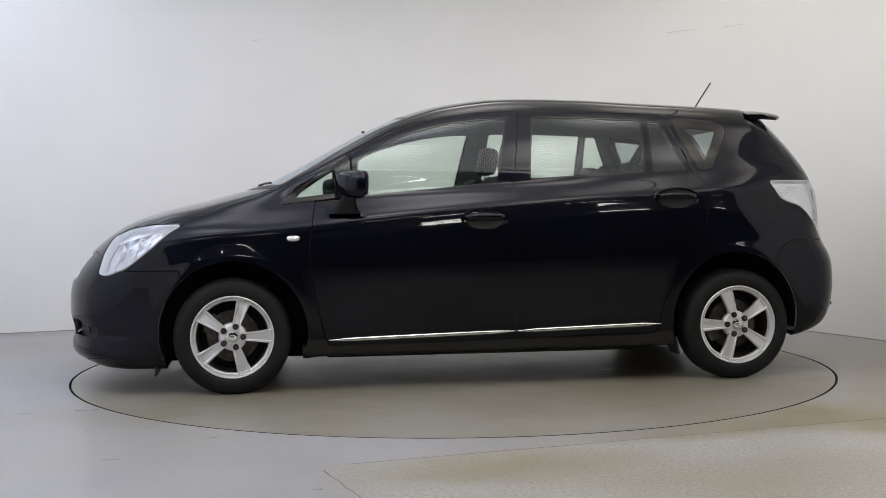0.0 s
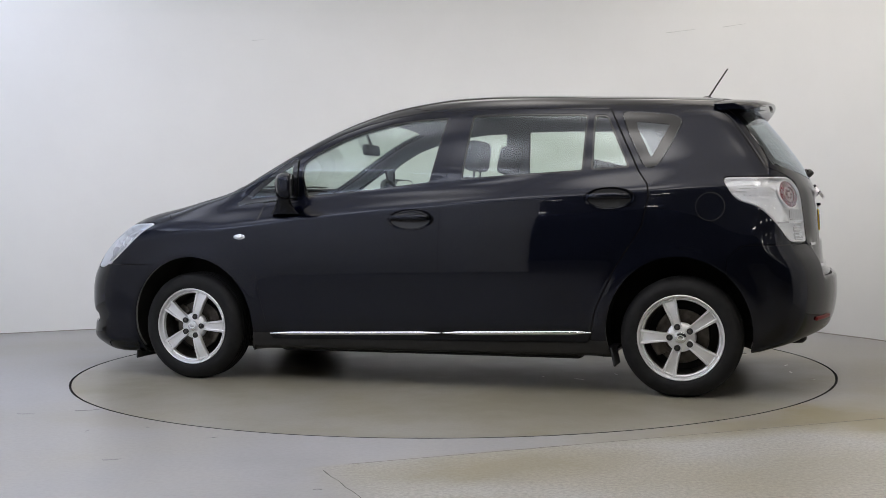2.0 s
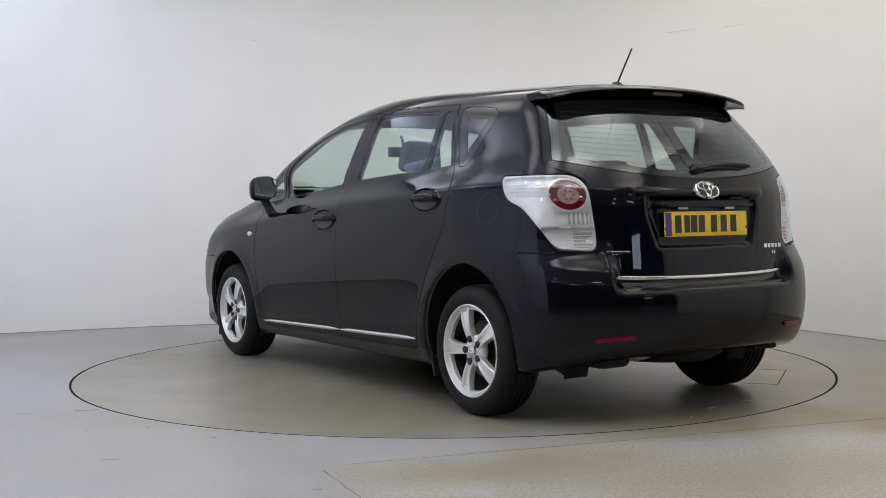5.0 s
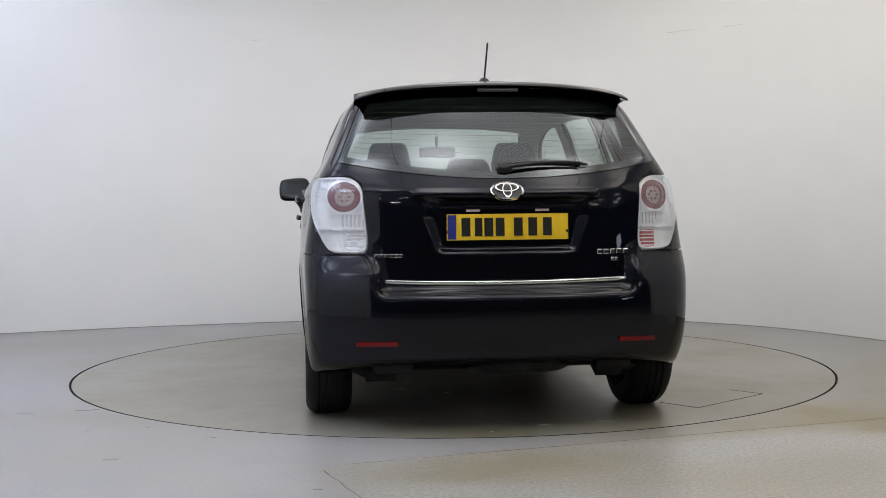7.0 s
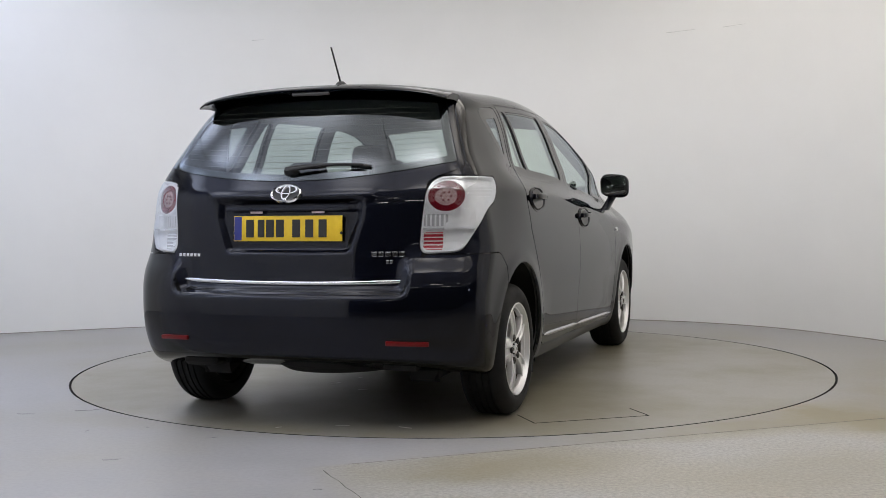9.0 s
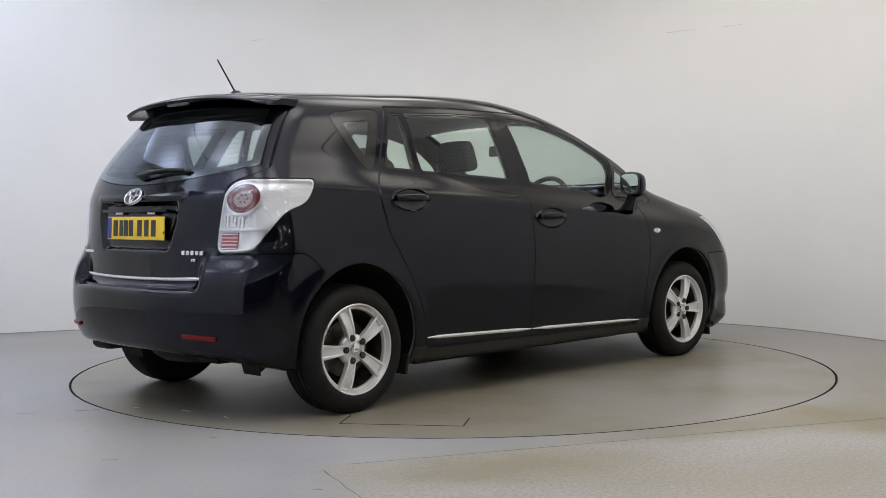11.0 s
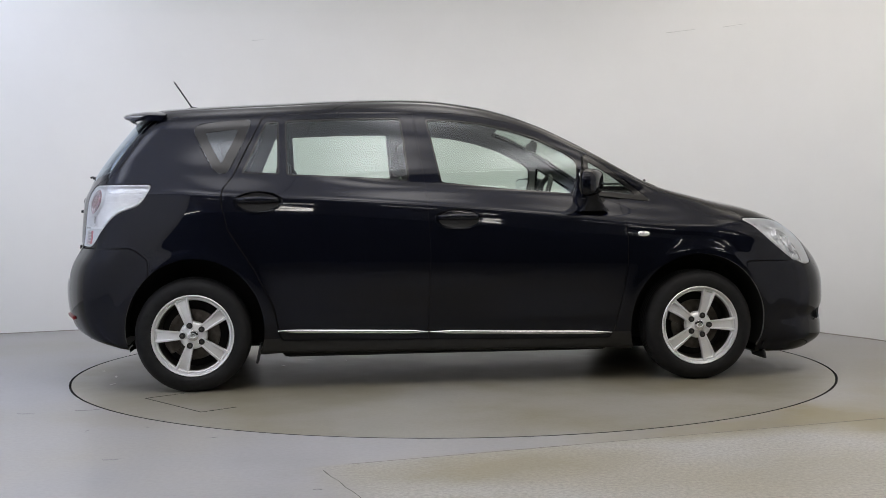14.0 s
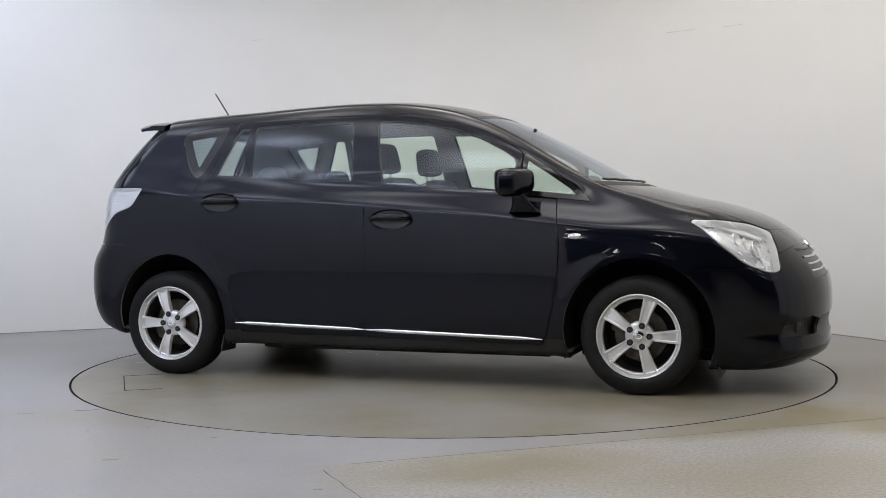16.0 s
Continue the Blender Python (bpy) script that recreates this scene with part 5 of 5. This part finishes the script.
def build_under(parent):
    # Pan set low to block light under the car.
    part("floor_pan", block((1.75, 1.40, 0.07), 0.02, 2, pose(0.02, 0, 0.195)), UNDER, parent, "dark floor pan")
    # Two unseen blocks, added to deepen the shade on the floor below.
    part("engine_undertray", block((1.05, 0.86, 0.05), 0.02, 2, pose(1.52, 0, 0.165)), UNDER, parent, "unseen black block that deepens the shade under the engine")
    part("fuel_tank", block((0.62, 0.95, 0.12), 0.04, 3, pose(-0.62, -0.10, 0.20)), UNDER, parent, "unseen dark block that deepens the shade under the cabin")
    part("spare_wheel_well", lathe([(0.0, 0.0), (0.26, 0.0), (0.31, 0.03), (0.33, 0.12)], 36, pose(-1.66, -0.08, 0.235)), UNDER, parent)
    part("exhaust_silencer", block((0.34, 0.185, 0.11), 0.045, 3, pose(-1.83, 0.49, 0.310)), UNDER, parent, "dark exhaust silencer")
    part("exhaust_pipe", tube([(0.9, 0.1, 0.2), (-0.6, 0.12, 0.2), (-1.7, 0.4, 0.28)], 0.03, 12), UNDER, parent)
    part("rear_axle", tube([(-1.38, -0.66, 0.29), (-1.36, -0.3, 0.26), (-1.36, 0.3, 0.26), (-1.38, 0.66, 0.29)], 0.045, 14), UNDER, parent)
    part("front_axle", tube([(1.39, -0.66, 0.30), (1.37, 0, 0.27), (1.39, 0.66, 0.30)], 0.03, 12), UNDER, parent)
    part("tow_bracket", block((0.12, 0.16, 0.05), 0.012, 2, pose(-1.92, -0.49, 0.292)), UNDER, parent)
    for s in (1, -1):
        part("mud_flap", block((0.012, 0.16, 0.10), 0.003, 1, pose(-1.045, s * 0.765, 0.195, 0, 12, 0)), BLACK, parent, "black rubber mud flap")
        part("air_deflector", block((0.012, 0.20, 0.05), 0.003, 1, pose(1.79, s * 0.70, 0.125, 0, -8, 0)), BLACK, parent, "black rubber air deflector")


def build_top(parent):
    k = int(np.argmin((SX + 1.46) ** 2 + SY ** 2 + np.where(SZ < 1.3, 9, 0)))
    zr = float(SKIN_P[k][2])
    base = part("antenna", lathe([(0.0, 0.020), (0.012, 0.018), (0.022, 0.008), (0.030, -0.006)], 24, pose(-1.455, 0, zr + 0.002) @ Matrix.Diagonal((1.5, 1, 1, 1))), BLACK, parent, "short black roof antenna")
    part("antenna_rod", tube([(-1.462, 0, zr + 0.012), (-1.51, 0, zr + 0.085), (-1.568, 0, 1.742)], 0.0048, 8, 0.85), BLACK, base)
    for s in (1, -1):
        p, n = on_side(1.066, 0.818, s)
        m = facing(p, n) @ Matrix.Diagonal((1.0, 0.42, 1, 1))
        rep = part("side_repeater", lathe([(0.0, 0.009), (0.018, 0.008), (0.030, 0.003), (0.033, -0.001)], 28, m), LAMP_SILVER, parent, "small clear oval side indicator")
        part("repeater_rim", lathe([(0.031, 0.003), (0.036, 0.002), (0.038, -0.002)], 28, m), CHROME, rep)
    # fuel flap on the left flank
    p, n = on_side(-1.537, 0.965, 1)
    ring = [np.hypot(SX + 1.537, SZ - 0.965) - 0.0685, 0.0725 - np.hypot(SX + 1.537, SZ - 0.965), SY - 0.4]
    panel("fuel_flap_gap", ring, GAP, parent, "round fuel flap joint", sides="L", inset=-0.0006, depth=0)
    # wipers at the foot of the windscreen
    for y0, y1 in ((0.50, -0.05), (-0.08, -0.58)):
        pts = []
        for i in range(9):
            y = y0 + (y1 - y0) * i / 8
            x = 1.255 - 0.30 * y * y
            kk = int(np.argmin((SX - x) ** 2 + (SY - abs(y)) ** 2 + np.where(SZ < 0.9, 9, 0)))
            pts.append((x, y, float(SKIN_P[kk][2]) + 0.008))
        part("front_wiper", tube(pts, 0.006, 8), BLACK, parent, "black windscreen wiper", 60)
    panel("cowl", both(SX - 1.275 + 0.30 * SY ** 2, 1.325 - 0.30 * SY ** 2 - SX, 0.69 - SY, SZ - 0.9), BLACK, parent, "black cowl panel", inset=-0.0015, depth=0.004)


def build_front(parent):
    for z in (0.625, 0.66, 0.695):
        bm = bmesh.new()
        rows = []
        for i in range(25):
            y = -0.44 + 0.88 * i / 24
            x = float(NOSE(z)) - 0.105 * (abs(y) / 0.6) ** 3 - 0.014
            rows.append([bm.verts.new((x + dx, y, z + dz)) for dx, dz in ((-0.03, -0.007), (-0.006, -0.007), (0.0, 0.0), (-0.006, 0.007), (-0.03, 0.008))])
        for p_, q_ in zip(rows, rows[1:]):
            for j in range(5):
                bm.faces.new((p_[j], q_[j], q_[(j + 1) % 5], p_[(j + 1) % 5]))
        bm.faces.new(rows[0])
        bm.faces.new(rows[-1])
        part("grille_bar", bm, CHROME, parent, "grille bar", 50)
    k = int(np.argmin(SY ** 2 + (SZ - 0.745) ** 2 + np.where(SX < 1.8, 9, 0)))
    x = float(SKIN_P[k][0]) - 0.004
    part("front_emblem", lathe([(0.82, -0.10), (0.84, 0.10), (0.90, 0.16), (0.97, 0.10), (1.0, -0.10)], 48, facing((x, 0, 0.745), (1, 0, 0.8)) @ Matrix.Diagonal((0.070, 0.046, 0.06, 1))), CHROME, parent, "oval chrome emblem of plain rings")
    for s in (1, -1):
        y = 0.60
        kk = int(np.argmin((SY - y) ** 2 + (SZ - 0.345) ** 2 + np.where(SX < 1.8, 9, 0)))
        p, n = SKIN_P[kk], SKIN_N[kk]
        nn = Vector((n[0], s * n[1], n[2]))
        at = facing(Vector((p[0], s * p[1], p[2])) - nn * 0.036, nn + Vector((0.9, 0, 0)))
        fog = part("fog_lamp", lathe([(0.0, 0.008), (0.018, 0.006), (0.026, 0.000), (0.029, -0.012)], 28, at), DISC, parent, "round clear fog lamp")
        part("fog_rim", lathe([(0.036, -0.004), (0.042, 0.002), (0.047, -0.006)], 28, at), BLACK, fog)


def build_seat(parent, x, y, width, back_top, rake, head_z, name="front_seat"):
    cushion = block((0.52, width, 0.17), 0.06, 4, pose(x + 0.24, y, 0.60, 0, -6, 0))
    seat = part(name, cushion, FABRIC, parent, "charcoal fabric seat", 60)
    length = back_top - 0.58
    bk = block((0.15, width, length), 0.06, 4)
    for v in bk.verts:
        f = v.co.z / length + 0.5
        v.co.y *= 1 - 0.22 * f * f
        v.co.x += 0.03 * math.cos(v.co.y / width * 2.6)
    bmesh.ops.transform(bk, matrix=pose(x - 0.03 - 0.5 * length * math.tan(radians(rake)), y, 0.58 + length / 2, 0, -rake, 0), verts=bk.verts)
    part("backrest", bk, FABRIC, seat, smooth=60)
    hx = x - 0.03 - (head_z - 0.6) * math.tan(radians(rake))
    hr = block((0.10, 0.265, 0.175), 0.045, 4)
    for v in hr.verts:
        v.co.y *= 1 - 0.25 * (v.co.z / 0.175 + 0.5) ** 2
        v.co.x += 0.02 * math.cos(v.co.y * 9)
    bmesh.ops.transform(hr, matrix=pose(hx, y, head_z, 0, -rake * 0.6, 0), verts=hr.verts)
    part("headrest", hr, FABRIC, seat, smooth=60)
    for d in (-0.06, 0.06):
        part("headrest_post", tube([(hx + 0.01, y + d, head_z - 0.05), (hx + 0.03, y + d, back_top - 0.05)], 0.007, 8), CHROME, seat)


def build_cabin(parent):
    for y in (0.37, -0.37):
        build_seat(parent, 0.06, y, 0.50, 1.15, 20, 1.262)
    for y in (0.46, 0.0, -0.46):
        build_seat(parent, -0.66, y, 0.43, 1.06, 22, 1.135, "rear_seat")
    dash = prism([(0.62, 0.58), (0.60, 0.86), (0.66, 0.97), (0.80, 1.01), (1.10, 0.985), (1.22, 0.96), (1.22, 0.80), (0.95, 0.58)], 1.40, 0.02, Matrix(((1, 0, 0, 0), (0, 0, -1, 0.70), (0, 1, 0, 0), (0, 0, 0, 1))))
    part("dashboard", dash, DASH, parent, "dark grey dashboard", 40)
    m = facing((0.56, -0.37, 0.985), (-0.90, 0, 0.44))
    ring = []
    for k in range(14):
        a = 2 * math.pi * k / 14
        ring.append((0.182 + 0.015 * math.cos(a), 0.015 * math.sin(a)))
    wheel = part("steering_wheel", lathe(ring, 48, m, closed=True), DASH, parent, "black steering wheel", 60)
    part("steering_hub", lathe([(0.0, 0.012), (0.05, 0.008), (0.075, -0.015), (0.06, -0.05)], 28, m), DASH, wheel)
    for a in (0, 180, 270):
        part("steering_spoke", block((0.13, 0.035, 0.016), 0.005, 2, m @ pose(0, 0, -0.006, 0, 0, a) @ pose(0.115, 0, 0)), DASH, wheel)
    part("interior_mirror", block((0.03, 0.235, 0.068), 0.014, 3, pose(0.60, -0.01, 1.335, 0, 6, 0)), BLACK, parent, "black interior mirror")
    part("mirror_stem", tube([(0.60, -0.01, 1.36), (0.63, -0.01, 1.44)], 0.010, 8), BLACK, parent)
    part("parcel_shelf", block((0.50, 1.16, 0.03), 0.01, 2, pose(-1.52, 0, 0.98)), DASH, parent, "dark load cover")
    part("centre_console", block((0.62, 0.20, 0.32), 0.04, 3, pose(0.35, 0, 0.55)), DASH, parent, "dark centre console")
    part("cabin_floor", block((1.70, 1.36, 0.04), 0.01, 1, pose(0.02, 0, 0.36)), DASH, parent, "dark carpeted cabin floor")
    for s in (1, -1):
        part("door_trim", block((0.95, 0.04, 0.60), 0.018, 2, pose(0.40, s * 0.775, 0.72)), DASH, parent, "dark door trim")
        part("door_trim", block((0.70, 0.04, 0.64), 0.018, 2, pose(-0.52, s * 0.775, 0.76)), DASH, parent, "dark door trim")


def find(parent, name):
    return [o for o in parent.children if o.name.split(".")[0] == name]


def fit_out(car):
    build_wheel("wheel", car, 1.39, 1, -1)
    build_wheel("wheel", car, -1.39, 1, 1)
    build_wheel("wheel", car, 1.39, -1, 1)
    build_wheel("wheel", car, -1.39, -1, -1)
    build_liners(car)
    for nm, x0, z0, x1, z1, hx, hz in (("front_door", 0.887, 0.275, -0.122, 0.300, 0.040, 0.908), ("rear_door", -0.134, 0.3005, -0.940, 0.3215, -1.035, 1.010)):
        for door, s in zip(find(car, nm), (1, -1)):
            moulding("chrome_strip", x0, z0, x1, z1, 0.021, 0.010, CHROME, door, s, "slim bright door strip")
            build_handle(door, hx, hz, s)
            if nm == "front_door":
                build_mirror(door, s)
    build_lamps(car)
    build_rear(car, find(car, "tailgate")[0])
    build_under(car)
    build_top(car)
    build_front(car)
    build_cabin(car)


fit_out(car)


def motions():
    ox, oy = -0.0915, 0.0315
    turns = [(0, 188.53), (1, 175.80), (2, 162.78), (3, 149.80), (3.7, 140.83), (5.8, 113.10), (7, 97.30), (8, 84.25), (9, 71.25), (9.7, 62.27), (11.8, 34.95), (13, 19.40), (14, 6.45), (15, -6.40), (16, -19.33)]
    rows, plain = [], []
    for t, a in turns:
        c, s = math.cos(radians(a)), math.sin(radians(a))
        rows.append((t, pose(c * ox - s * oy, s * ox + c * oy, 0, 0, 0, a)))
        plain.append((t, pose(0, 0, 0, 0, 0, a)))
    walk(car, rows)
    walk(turntable, plain)


motions()
